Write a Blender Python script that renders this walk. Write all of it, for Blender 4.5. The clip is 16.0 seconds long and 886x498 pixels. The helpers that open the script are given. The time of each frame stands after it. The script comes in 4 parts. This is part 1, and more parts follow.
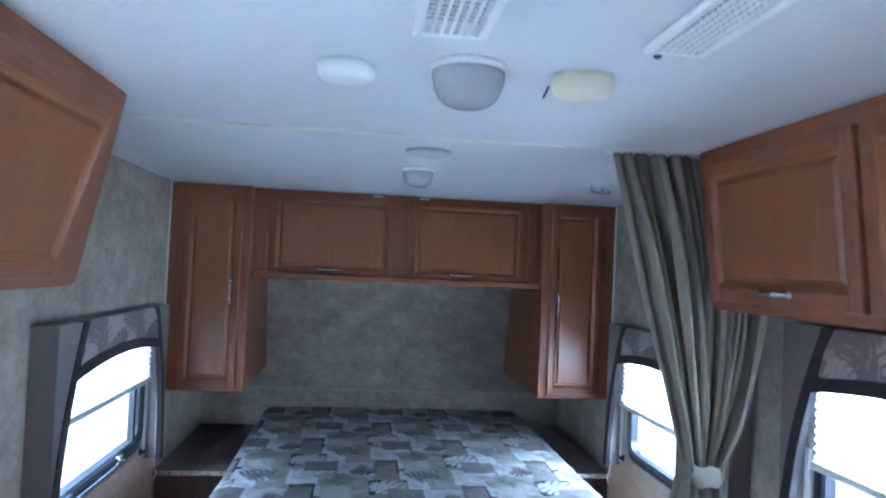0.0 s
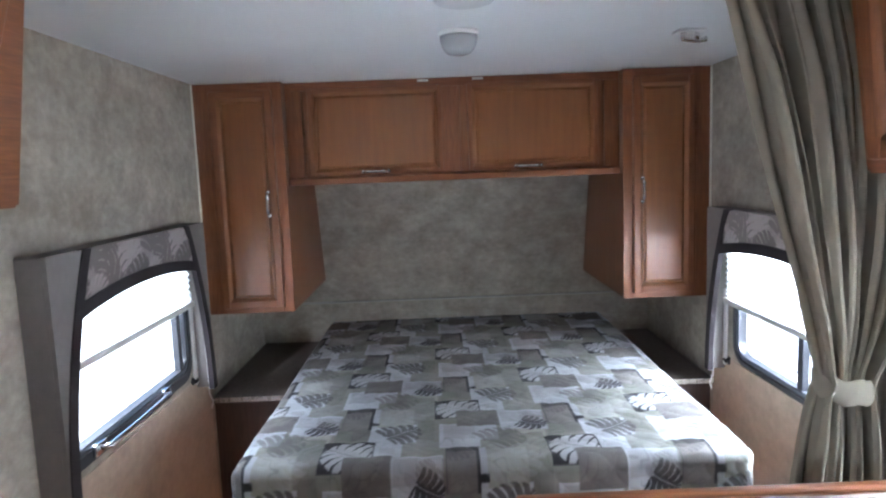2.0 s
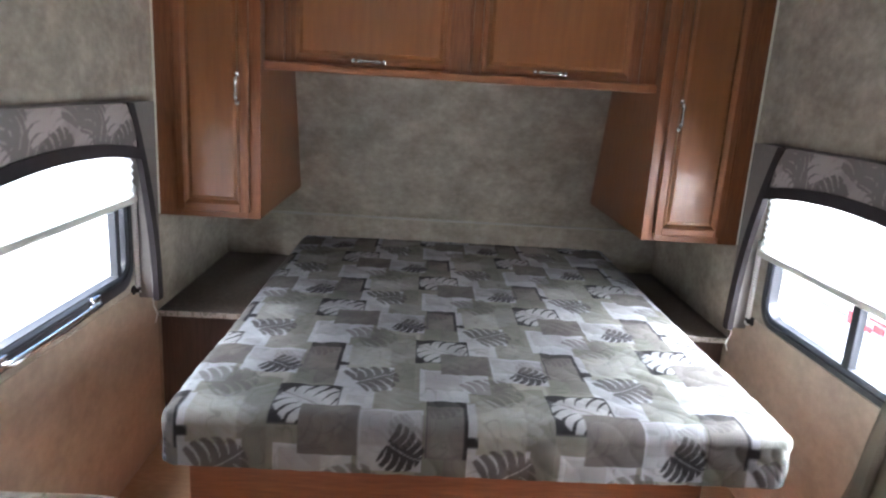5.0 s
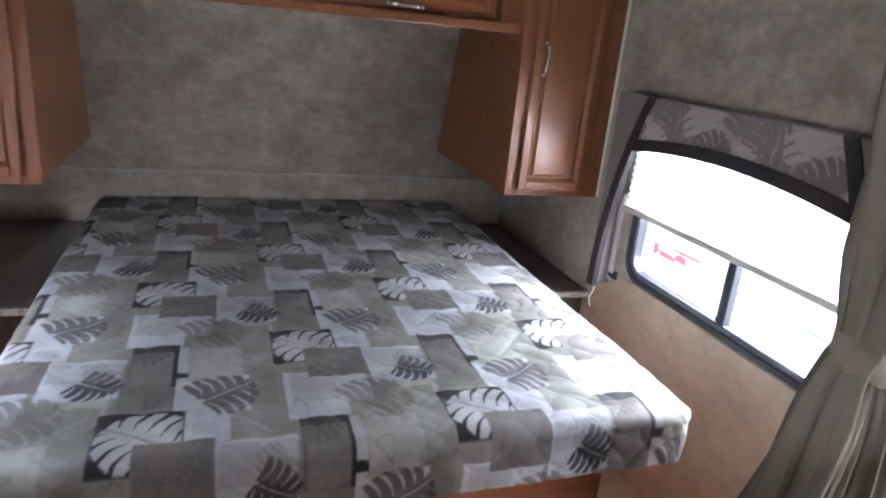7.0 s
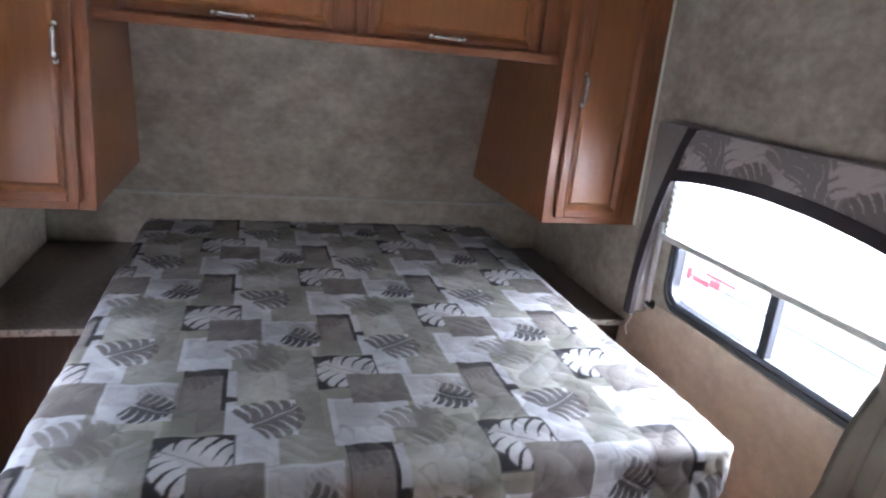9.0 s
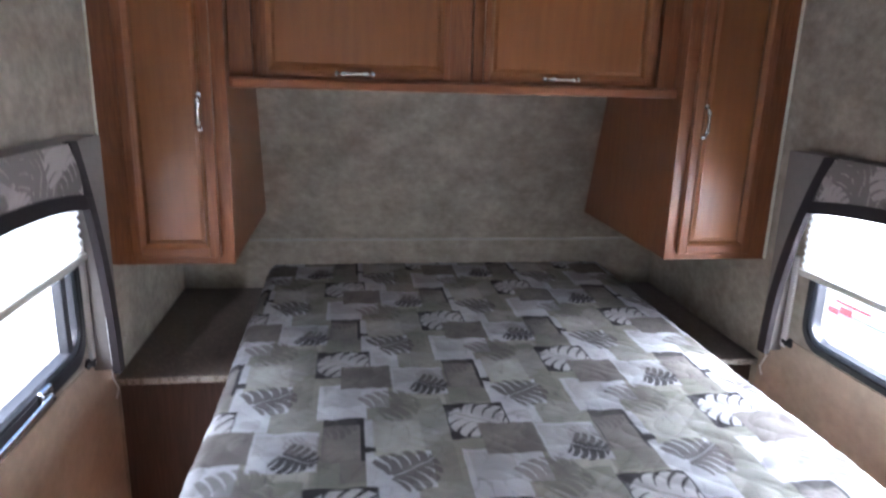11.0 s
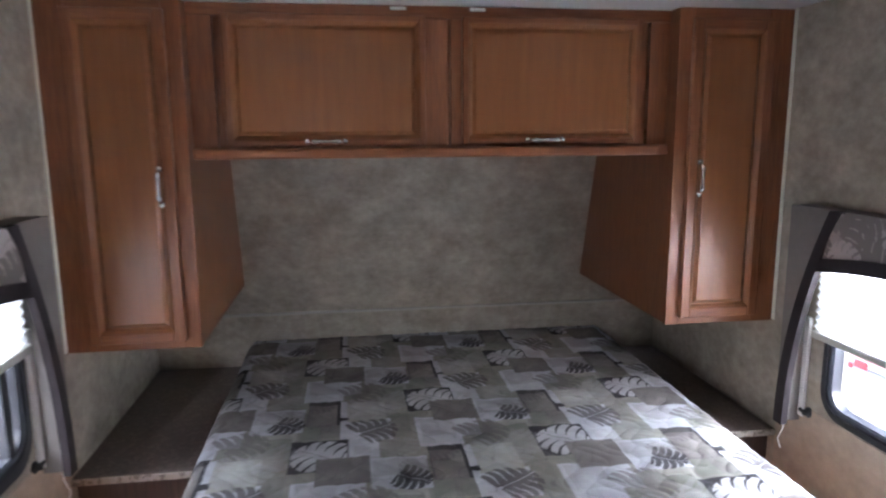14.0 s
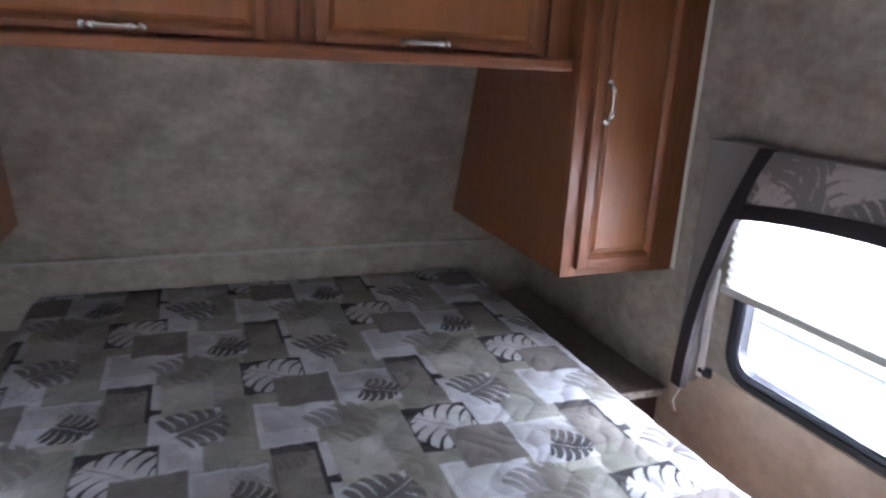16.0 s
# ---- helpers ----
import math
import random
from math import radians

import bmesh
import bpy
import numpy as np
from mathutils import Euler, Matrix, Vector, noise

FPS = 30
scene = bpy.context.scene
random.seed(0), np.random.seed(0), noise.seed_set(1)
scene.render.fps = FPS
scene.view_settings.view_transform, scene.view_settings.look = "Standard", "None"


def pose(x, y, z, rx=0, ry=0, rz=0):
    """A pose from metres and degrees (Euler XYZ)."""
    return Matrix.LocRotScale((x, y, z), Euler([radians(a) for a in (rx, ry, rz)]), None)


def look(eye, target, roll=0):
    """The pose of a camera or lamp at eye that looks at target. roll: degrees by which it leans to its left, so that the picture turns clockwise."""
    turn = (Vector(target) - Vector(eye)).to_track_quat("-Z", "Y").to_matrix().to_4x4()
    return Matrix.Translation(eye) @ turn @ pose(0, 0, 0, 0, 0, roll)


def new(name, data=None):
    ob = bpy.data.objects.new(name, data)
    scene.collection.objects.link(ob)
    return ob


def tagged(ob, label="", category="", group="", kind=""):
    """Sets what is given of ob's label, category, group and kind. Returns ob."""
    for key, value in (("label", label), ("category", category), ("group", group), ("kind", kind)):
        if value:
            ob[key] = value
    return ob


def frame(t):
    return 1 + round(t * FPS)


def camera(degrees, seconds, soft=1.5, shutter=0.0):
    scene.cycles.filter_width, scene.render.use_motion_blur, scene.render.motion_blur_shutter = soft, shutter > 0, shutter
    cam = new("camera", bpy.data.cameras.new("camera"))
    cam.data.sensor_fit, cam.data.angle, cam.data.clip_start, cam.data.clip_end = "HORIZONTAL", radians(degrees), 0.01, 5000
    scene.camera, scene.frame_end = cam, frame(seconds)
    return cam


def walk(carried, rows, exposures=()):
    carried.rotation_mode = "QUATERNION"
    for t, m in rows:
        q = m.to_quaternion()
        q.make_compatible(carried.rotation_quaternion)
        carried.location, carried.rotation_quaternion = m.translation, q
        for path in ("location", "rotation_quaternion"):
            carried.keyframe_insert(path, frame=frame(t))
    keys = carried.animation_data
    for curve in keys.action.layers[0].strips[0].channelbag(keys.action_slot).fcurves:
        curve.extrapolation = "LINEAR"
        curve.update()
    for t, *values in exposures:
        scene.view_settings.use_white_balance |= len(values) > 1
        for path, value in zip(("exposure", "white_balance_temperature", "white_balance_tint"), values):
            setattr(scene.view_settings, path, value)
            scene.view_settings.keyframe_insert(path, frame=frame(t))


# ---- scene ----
cam = camera(67.6, 16.0, soft=2.2, shutter=0.5)
PATH = [
    (0, (-0.199, -0.049, 1.607), (0.043, 1.936, 1.663), 2.6),
    (0.5, (-0.175, 0.13, 1.594), (0.059, 2.116, 1.559), 0.3),
    (1, (-0.083, 0.338, 1.602), (0.074, 2.328, 1.484), -3.0),
    (1.5, (-0.069, 0.385, 1.58), (0.018, 2.373, 1.383), -1.5),
    (2, (-0.083, 0.383, 1.565), (-0.073, 2.368, 1.325), -2.2),
    (2.5, (-0.092, 0.368, 1.581), (-0.121, 2.346, 1.286), -1.5),
    (3, (-0.085, 0.345, 1.556), (-0.126, 2.317, 1.225), 0.6),
    (3.5, (-0.11, 0.368, 1.545), (-0.097, 2.337, 1.193), 2.8),
    (6, (-0.155, 1.073, 1.457), (0.02, 2.983, 0.892), 3.2),
    (6.5, (-0.218, 1.12, 1.472), (0.292, 2.96, 0.874), 3.7),
    (7, (-0.244, 1.167, 1.486), (0.389, 2.962, 0.872), 5.8),
    (7.5, (-0.251, 1.159, 1.519), (0.382, 2.961, 0.924), 3.4),
    (8, (-0.269, 1.159, 1.526), (0.37, 2.964, 0.947), 4.2),
    (10.5, (-0.349, 1.162, 1.503), (-0.005, 3.052, 0.946), 4.3),
    (11, (-0.377, 1.184, 1.57), (-0.102, 3.099, 1.062), 1.7),
    (11.5, (-0.377, 1.169, 1.587), (-0.199, 3.136, 1.273), 1.1),
    (12, (-0.394, 1.186, 1.618), (-0.229, 3.164, 1.373), 0.8),
    (12.5, (-0.38, 1.185, 1.615), (-0.168, 3.16, 1.385), 2.7),
    (13, (-0.367, 1.19, 1.614), (-0.143, 3.161, 1.364), 1.4),
    (13.5, (-0.352, 1.211, 1.605), (-0.147, 3.179, 1.31), 1.5),
    (14, (-0.291, 1.331, 1.579), (-0.02, 3.284, 1.243), -0.4),
    (14.5, (-0.094, 1.507, 1.561), (0.184, 3.452, 1.187), 1.8),
    (15, (-0.04, 1.603, 1.564), (0.193, 3.544, 1.142), 2.7),
    (15.5, (-0.104, 1.712, 1.566), (0.322, 3.598, 1.055), 2.0),
    (16, (-0.216, 1.816, 1.536), (0.477, 3.607, 0.978), 2.9),
]
EXPOSURES = [(0.0, 1.6, 4450, 6), (0.5, 1.7, 4720, 7), (1.0, 1.79, 4900, 8), (1.5, 1.85, 5220, 9), (2.0, 1.9, 5520, 11), (2.5, 1.92, 5800, 11), (3.5, 1.98, 5900, 12), (6.0, 1.92, 6060, 13), (6.5, 1.91, 6040, 13), (7.0, 1.88, 5820, 17), (10.5, 1.86, 5780, 17), (13.0, 1.79, 5880, 18), (15.5, 1.65, 5820, 18), (16.0, 1.66, 5740, 19)]
walk(cam, [(t, look(eye, target, roll)) for t, eye, target, roll in PATH], EXPOSURES)

# ---- light: bright overcast day outside the windows ----
world = bpy.data.worlds.new("sky")
scene.world = world
world.use_nodes = True
wn = world.node_tree.nodes
sky = wn.new("ShaderNodeTexSky")
sky.sky_type, sky.sun_disc = "NISHITA", False
sky.sun_elevation, sky.sun_rotation = radians(60), radians(225)
wn["Background"].inputs["Strength"].default_value = 0.15
world.node_tree.links.new(sky.outputs[0], wn["Background"].inputs[0])
sun = new("sun", bpy.data.lights.new("sun", "SUN"))
sun.data.energy, sun.data.angle, sun.data.color = 5.0, radians(10), (1.0, 0.96, 0.9)
sun.matrix_world = look((-4, -4, 9.8), (0, 0, 0))


def window_light(name, side, yc, zc, power, out=0.39, up=0.55):
    """Sky light that falls in through a window, from just outside and above its opening."""
    lamp = new(name, bpy.data.lights.new(name, "AREA"))
    lamp.data.shape, lamp.data.size, lamp.data.size_y = "RECTANGLE", 0.9, 0.7
    lamp.data.energy, lamp.data.color = power, (0.93, 0.965, 1.0)
    lamp.matrix_world = look((side * (1.16 + out), yc, zc + up), (side * 0.75, yc, zc - 0.15))
    return lamp


window_light("window_light_bed_right", 1, 2.54, 1.03, 52.0, 0.62, 0.42)
window_light("window_light_bed_left", -1, 2.675, 1.05, 13.0)
window_light("window_light_dinette", 1, 1.315, 1.16, 62.0)
# added fill for counter and cushions; no window is known on this side
window_light("window_light_galley", -1, -0.1, 1.2, 105.0)

# ---- materials ----


def material(name):
    m = bpy.data.materials.new(name)
    m.use_nodes = True
    return m, m.node_tree.nodes, m.node_tree.links, m.node_tree.nodes["Principled BSDF"]


def plain(name, color, rough=0.5, metal=0.0, vary=0.12, scale=14.0, bump=0.05):
    """A paint, plastic or metal with soft blotches and a fine relief."""
    m, n, l, b = material(name)
    co = n.new("ShaderNodeTexCoord")
    no = n.new("ShaderNodeTexNoise")
    no.inputs["Scale"].default_value, no.inputs["Detail"].default_value = scale, 5
    ramp = n.new("ShaderNodeMapRange")
    ramp.inputs["To Min"].default_value, ramp.inputs["To Max"].default_value = 1 - vary, 1 + vary
    mul = n.new("ShaderNodeVectorMath")
    mul.operation = "SCALE"
    mul.inputs[0].default_value = color
    l.new(co.outputs["Object"], no.inputs["Vector"])
    l.new(no.outputs["Fac"], ramp.inputs["Value"])
    l.new(ramp.outputs[0], mul.inputs["Scale"])
    l.new(mul.outputs[0], b.inputs["Base Color"])
    b.inputs["Roughness"].default_value, b.inputs["Metallic"].default_value = rough, metal
    fine = n.new("ShaderNodeTexNoise")
    fine.inputs["Scale"].default_value = 160
    bm_ = n.new("ShaderNodeBump")
    bm_.inputs["Strength"].default_value, bm_.inputs["Distance"].default_value = bump, 0.002
    l.new(co.outputs["Object"], fine.inputs["Vector"])
    l.new(fine.outputs["Fac"], bm_.inputs["Height"])
    l.new(bm_.outputs[0], b.inputs["Normal"])
    return m


def wood(name, light, dark, stretch, rough=0.42, coat=0.16):
    """Stained oak: long grain along the least stretched axis, pores and cathedral figure."""
    m, n, l, b = material(name)
    co = n.new("ShaderNodeTexCoord")
    info = n.new("ShaderNodeObjectInfo")
    add = n.new("ShaderNodeVectorMath")
    add.operation = "MULTIPLY_ADD"
    add.inputs[1].default_value = (7.3, 5.1, 9.7)
    l.new(info.outputs["Random"], add.inputs[0])
    l.new(co.outputs["Object"], add.inputs[2])
    mp = n.new("ShaderNodeMapping")
    mp.inputs["Scale"].default_value = stretch
    l.new(add.outputs[0], mp.inputs["Vector"])
    big = n.new("ShaderNodeTexNoise")
    big.inputs["Scale"].default_value, big.inputs["Detail"].default_value, big.inputs["Distortion"].default_value = 1.2, 3, 0.6
    fine = n.new("ShaderNodeTexNoise")
    fine.inputs["Scale"].default_value, fine.inputs["Detail"].default_value = 9.0, 6
    wave = n.new("ShaderNodeMath")
    wave.operation = "MULTIPLY"
    wave.inputs[1].default_value = 9.0
    frac = n.new("ShaderNodeMath")
    frac.operation = "PINGPONG"
    frac.inputs[1].default_value = 1.0
    for t in (big, fine):
        l.new(mp.outputs[0], t.inputs["Vector"])
    l.new(big.outputs["Fac"], wave.inputs[0])
    l.new(wave.outputs[0], frac.inputs[0])
    mix = n.new("ShaderNodeMath")
    mix.operation = "MULTIPLY_ADD"
    mix.inputs[1].default_value = 0.2
    l.new(frac.outputs[0], mix.inputs[0])
    l.new(fine.outputs["Fac"], mix.inputs[2])
    ramp = n.new("ShaderNodeValToRGB")
    ramp.color_ramp.elements[0].position, ramp.color_ramp.elements[0].color = 0.36, (*dark, 1)
    ramp.color_ramp.elements[1].position, ramp.color_ramp.elements[1].color = 0.86, (*light, 1)
    l.new(mix.outputs[0], ramp.inputs[0])
    l.new(ramp.outputs[0], b.inputs["Base Color"])
    b.inputs["Roughness"].default_value = rough
    b.inputs["Coat Weight"].default_value, b.inputs["Coat Roughness"].default_value = coat, 0.2
    bp = n.new("ShaderNodeBump")
    bp.inputs["Strength"].default_value, bp.inputs["Distance"].default_value = 0.4, 0.0014
    l.new(mix.outputs[0], bp.inputs["Height"])
    l.new(bp.outputs[0], b.inputs["Normal"])
    l.new(bp.outputs[0], b.inputs["Coat Normal"])
    return m


def mottled(name, a, c, d, rough=0.7):
    """Printed vinyl wallboard: clouds of three near tones and a faint woven fleck."""
    m, n, l, b = material(name)
    co = n.new("ShaderNodeTexCoord")
    big = n.new("ShaderNodeTexNoise")
    big.inputs["Scale"].default_value, big.inputs["Detail"].default_value, big.inputs["Roughness"].default_value = 6.5, 8, 0.68
    mp = n.new("ShaderNodeMapping")
    mp.inputs["Scale"].default_value = (1, 1, 1.35)
    mid = n.new("ShaderNodeTexNoise")
    mid.inputs["Scale"].default_value, mid.inputs["Detail"].default_value = 30, 5
    l.new(co.outputs["Object"], mp.inputs["Vector"])
    l.new(mp.outputs[0], big.inputs["Vector"])
    l.new(mp.outputs[0], mid.inputs["Vector"])
    mix = n.new("ShaderNodeMath")
    mix.operation = "MULTIPLY_ADD"
    mix.inputs[1].default_value = 0.35
    l.new(mid.outputs["Fac"], mix.inputs[0])
    l.new(big.outputs["Fac"], mix.inputs[2])
    ramp = n.new("ShaderNodeValToRGB")
    e = ramp.color_ramp.elements
    e[0].position, e[0].color = 0.5, (*a, 1)
    e[1].position, e[1].color = 0.86, (*d, 1)
    k = e.new(0.68)
    k.color = (*c, 1)
    l.new(mix.outputs[0], ramp.inputs[0])
    l.new(ramp.outputs[0], b.inputs["Base Color"])
    b.inputs["Roughness"].default_value = rough
    bp = n.new("ShaderNodeBump")
    bp.inputs["Strength"].default_value, bp.inputs["Distance"].default_value = 0.12, 0.001
    l.new(mid.outputs["Fac"], bp.inputs["Height"])
    l.new(bp.outputs[0], b.inputs["Normal"])
    return m


def speckled(name, base, grains, scale, rough=0.25):
    """Stone-look laminate: base colour with two sizes of grains."""
    m, n, l, b = material(name)
    co = n.new("ShaderNodeTexCoord")
    last = None
    for k, (col, s, cut) in enumerate(grains):
        no = n.new("ShaderNodeTexNoise")
        no.inputs["Scale"].default_value, no.inputs["Detail"].default_value = scale * s, 4
        l.new(co.outputs["Object"], no.inputs["Vector"])
        st = n.new("ShaderNodeMapRange")
        st.inputs["From Min"].default_value, st.inputs["From Max"].default_value = cut, cut + 0.06
        l.new(no.outputs["Fac"], st.inputs["Value"])
        mx = n.new("ShaderNodeMix")
        mx.data_type = "RGBA"
        mx.inputs["A"].default_value, mx.inputs["B"].default_value = (*base, 1), (*col, 1)
        if last:
            l.new(last, mx.inputs["A"])
        l.new(st.outputs[0], mx.inputs["Factor"])
        last = mx.outputs["Result"]
    l.new(last, b.inputs["Base Color"])
    b.inputs["Roughness"].default_value = rough
    return m


def cloth(name, weave=700.0, rough=0.9, sheen=0.0):
    """Printed cloth: the print is the mesh's own colour, with a weave relief."""
    m, n, l, b = material(name)
    at = n.new("ShaderNodeAttribute")
    at.attribute_name = "print"
    co = n.new("ShaderNodeTexCoord")
    no = n.new("ShaderNodeTexNoise")
    no.inputs["Scale"].default_value, no.inputs["Detail"].default_value = weave, 2
    rg = n.new("ShaderNodeMapRange")
    rg.inputs["To Min"].default_value, rg.inputs["To Max"].default_value = 0.86, 1.14
    mul = n.new("ShaderNodeVectorMath")
    mul.operation = "SCALE"
    l.new(co.outputs["Object"], no.inputs["Vector"])
    l.new(no.outputs["Fac"], rg.inputs["Value"])
    l.new(at.outputs["Color"], mul.inputs[0])
    l.new(rg.outputs[0], mul.inputs["Scale"])
    l.new(mul.outputs[0], b.inputs["Base Color"])
    bp = n.new("ShaderNodeBump")
    bp.inputs["Strength"].default_value, bp.inputs["Distance"].default_value = 0.15, 0.001
    l.new(no.outputs["Fac"], bp.inputs["Height"])
    l.new(bp.outputs[0], b.inputs["Normal"])
    b.inputs["Roughness"].default_value, b.inputs["Sheen Weight"].default_value = rough, sheen
    return m


OAK_L, OAK_D = (0.262, 0.094, 0.033), (0.170, 0.056, 0.0205)
OAK_UP = wood("oak_upright_grain", OAK_L, OAK_D, (26, 26, 1.6))
OAK_X = wood("oak_cross_grain", OAK_L, OAK_D, (1.6, 26, 26))
OAK_Y = wood("oak_long_grain", OAK_L, OAK_D, (26, 1.6, 26))
OAK_PANEL = wood("oak_panel_grain", (0.262, 0.097, 0.030), (0.222, 0.079, 0.0245), (6, 6, 0.6), 0.38, 0.18)
BROWN_WOOD = wood("dark_brown_laminate_wood", (0.090, 0.056, 0.044), (0.052, 0.033, 0.027), (20, 20, 1.2), 0.45, 0.1)
WALL = mottled("taupe_wallboard", (0.258, 0.224, 0.176), (0.352, 0.308, 0.246), (0.46, 0.408, 0.333))
CEIL = plain("white_ceiling_board", (0.66, 0.67, 0.68), 0.6, 0, 0.03, 5, 0.15)
WHITE = plain("white_plastic", (0.78, 0.78, 0.77), 0.35, 0, 0.03)
CREAM = plain("yellowed_plastic", (0.74, 0.69, 0.51), 0.4, 0, 0.06)
BATTEN = plain("cream_batten", (0.72, 0.72, 0.62), 0.5, 0, 0.05)
CHROME = plain("chrome", (0.75, 0.75, 0.76), 0.12, 1.0, 0.04)
BLACK = plain("black_window_frame", (0.012, 0.013, 0.017), 0.5, 0, 0.15)
DARK_BAND = plain("dark_brown_braid", (0.024, 0.017, 0.019), 0.85, 0, 0.2, 60, 0.3)
GREY_CLOTH = plain("grey_taupe_cloth", (0.20, 0.18, 0.165), 0.95, 0, 0.12, 40, 0.4)
CURTAIN = plain("olive_taupe_curtain_cloth", (0.220, 0.195, 0.149), 0.9, 0, 0.08, 30, 0.35)
NIGHT_TOP = speckled("brown_stone_laminate", (0.125, 0.097, 0.080), [((0.17, 0.135, 0.112), 1.0, 0.52), ((0.075, 0.058, 0.048), 2.3, 0.56)], 60, 0.3)
NIGHT_EDGE = speckled("pale_laminate_edge", (0.36, 0.32, 0.28), [((0.2, 0.17, 0.14), 1.0, 0.52)], 60, 0.4)
STONE = speckled("grey_beige_stone_laminate", (0.73, 0.70, 0.65), [((0.60, 0.56, 0.51), 0.8, 0.50), ((0.81, 0.80, 0.77), 1.2, 0.53), ((0.44, 0.39, 0.33), 1.8, 0.60)], 45, 0.11)
# the taupe wallboard again, with warm light bounced off the bed painted in
BOUNCE_WALL = mottled("wallboard_warm_bounce", (0.33, 0.255, 0.188), (0.40, 0.312, 0.232), (0.47, 0.37, 0.28), 0.36)
VINYL = wood("tan_vinyl_floor", (0.42, 0.29, 0.18), (0.30, 0.20, 0.12), (3, 12, 3), 0.4, 0.1)
PRINT = cloth("printed_mattress_cloth")
LEAF_CLOTH = cloth("leaf_woven_cloth", 500.0)

SHADE, sn, sl, sb = material("white_pleated_shade")
sb.inputs["Base Color"].default_value, sb.inputs["Roughness"].default_value = (0.82, 0.83, 0.82, 1), 0.8
tr = sn.new("ShaderNodeBsdfTranslucent")
tr.inputs["Color"].default_value = (0.85, 0.86, 0.84, 1)
ms = sn.new("ShaderNodeMixShader")
ms.inputs[0].default_value = 0.6
sl.new(sb.outputs[0], ms.inputs[1])
sl.new(tr.outputs[0], ms.inputs[2])
sl.new(ms.outputs[0], sn["Material Output"].inputs["Surface"])

GLASS, gn, gl_, gb = material("clear_glass")
gb.inputs["Base Color"].default_value = (0.95, 0.97, 0.97, 1)
gb.inputs["Transmission Weight"].default_value, gb.inputs["Roughness"].default_value, gb.inputs["IOR"].default_value = 1.0, 0.0, 1.02
DOME, dn, dl, db = material("frosted_lamp_glass")
db.inputs["Base Color"].default_value = (0.76, 0.78, 0.80, 1)
db.inputs["Transmission Weight"].default_value, db.inputs["Roughness"].default_value = 0.45, 0.06

# ---- building helpers ----


def slab(bm, x0, x1, y0, y1, z0, z1, bevel=0.0):
    """A box between two corners, its edges rounded by bevel."""
    made = bmesh.ops.create_cube(bm, size=1.0, matrix=Matrix.Translation(((x0 + x1) / 2, (y0 + y1) / 2, (z0 + z1) / 2)) @ Matrix.Diagonal((x1 - x0, y1 - y0, z1 - z0, 1)))
    if bevel:
        edges = list({e for v in made["verts"] for e in v.link_edges})
        bmesh.ops.bevel(bm, geom=edges, offset=bevel, segments=2, affect="EDGES", profile=0.5)
    return made


def islands(bm):
    """The separate pieces of bm, each as a set of faces."""
    left, found = set(bm.faces), []
    while left:
        todo, one = [left.pop()], set()
        while todo:
            f = todo.pop()
            one.add(f)
            for e in f.edges:
                for g in e.link_faces:
                    if g in left:
                        left.discard(g)
                        todo.append(g)
        found.append(one)
    return found


def parts(name, bm, mat, parent, m, label=""):
    """Each separate piece of bm becomes a part of its own under parent, at the pose m."""
    for one in islands(bm):
        b2 = bmesh.new()
        seen = {}
        for f in one:
            for v in f.verts:
                if v not in seen:
                    seen[v] = b2.verts.new(v.co)
            b2.faces.new([seen[v] for v in f.verts])
        part(name, b2, mat, parent, False, label).matrix_local = m
    bm.free()


def part(name, bm, mat, parent=None, smooth=False, label=""):
    """Turns bm into a mesh object under parent."""
    bmesh.ops.recalc_face_normals(bm, faces=bm.faces)
    me = bpy.data.meshes.new(name)
    bm.to_mesh(me)
    bm.free()
    me.materials.append(mat)
    if smooth:
        me.shade_smooth()
    ob = new(name, me)
    if parent:
        ob.parent = parent
    if label:
        ob["label"] = label
    return ob


def box(name, x0, x1, y0, y1, z0, z1, mat, parent=None, bevel=0.004, label=""):
    bm = bmesh.new()
    slab(bm, x0, x1, y0, y1, z0, z1, bevel)
    return part(name, bm, mat, parent, False, label)


def thing(name, at, label, category, group=""):
    ob = new(name)
    ob.empty_display_size = 0.1
    ob.matrix_world = Matrix.Translation(at)
    return tagged(ob, label, category, group)


def tube(bm, pts, radius, sides=8, close=True):
    """A round bar through pts; radius may be one number or one a point."""
    pts = [Vector(p) for p in pts]
    rs = radius if isinstance(radius, (list, tuple)) else [radius] * len(pts)
    rings = []
    for i, p in enumerate(pts):
        d = (pts[min(i + 1, len(pts) - 1)] - pts[max(i - 1, 0)]).normalized()
        a = d.cross(Vector((0.31, 0.83, 0.47))).normalized()
        c = d.cross(a)
        rings.append([bm.verts.new(p + rs[i] * (a * math.cos(6.2832 * k / sides) + c * math.sin(6.2832 * k / sides))) for k in range(sides)])
    for r, s in zip(rings, rings[1:]):
        for k in range(sides):
            bm.faces.new((r[k], r[(k + 1) % sides], s[(k + 1) % sides], s[k]))
    if close:
        bm.faces.new(rings[0])
        bm.faces.new(rings[-1])


def lathe(bm, profile, centre, sides=40, squash=1.0):
    """A turned shape round z: profile of (radius, z)."""
    cx, cy, cz = centre
    rings = [[bm.verts.new((cx + r * math.cos(6.2832 * k / sides), cy + squash * r * math.sin(6.2832 * k / sides), cz + z)) for k in range(sides)] for r, z in profile]
    for r, s in zip(rings, rings[1:]):
        for k in range(sides):
            bm.faces.new((r[k], r[(k + 1) % sides], s[(k + 1) % sides], s[k]))
    bm.faces.new(rings[-1])
    bm.faces.new(rings[0])


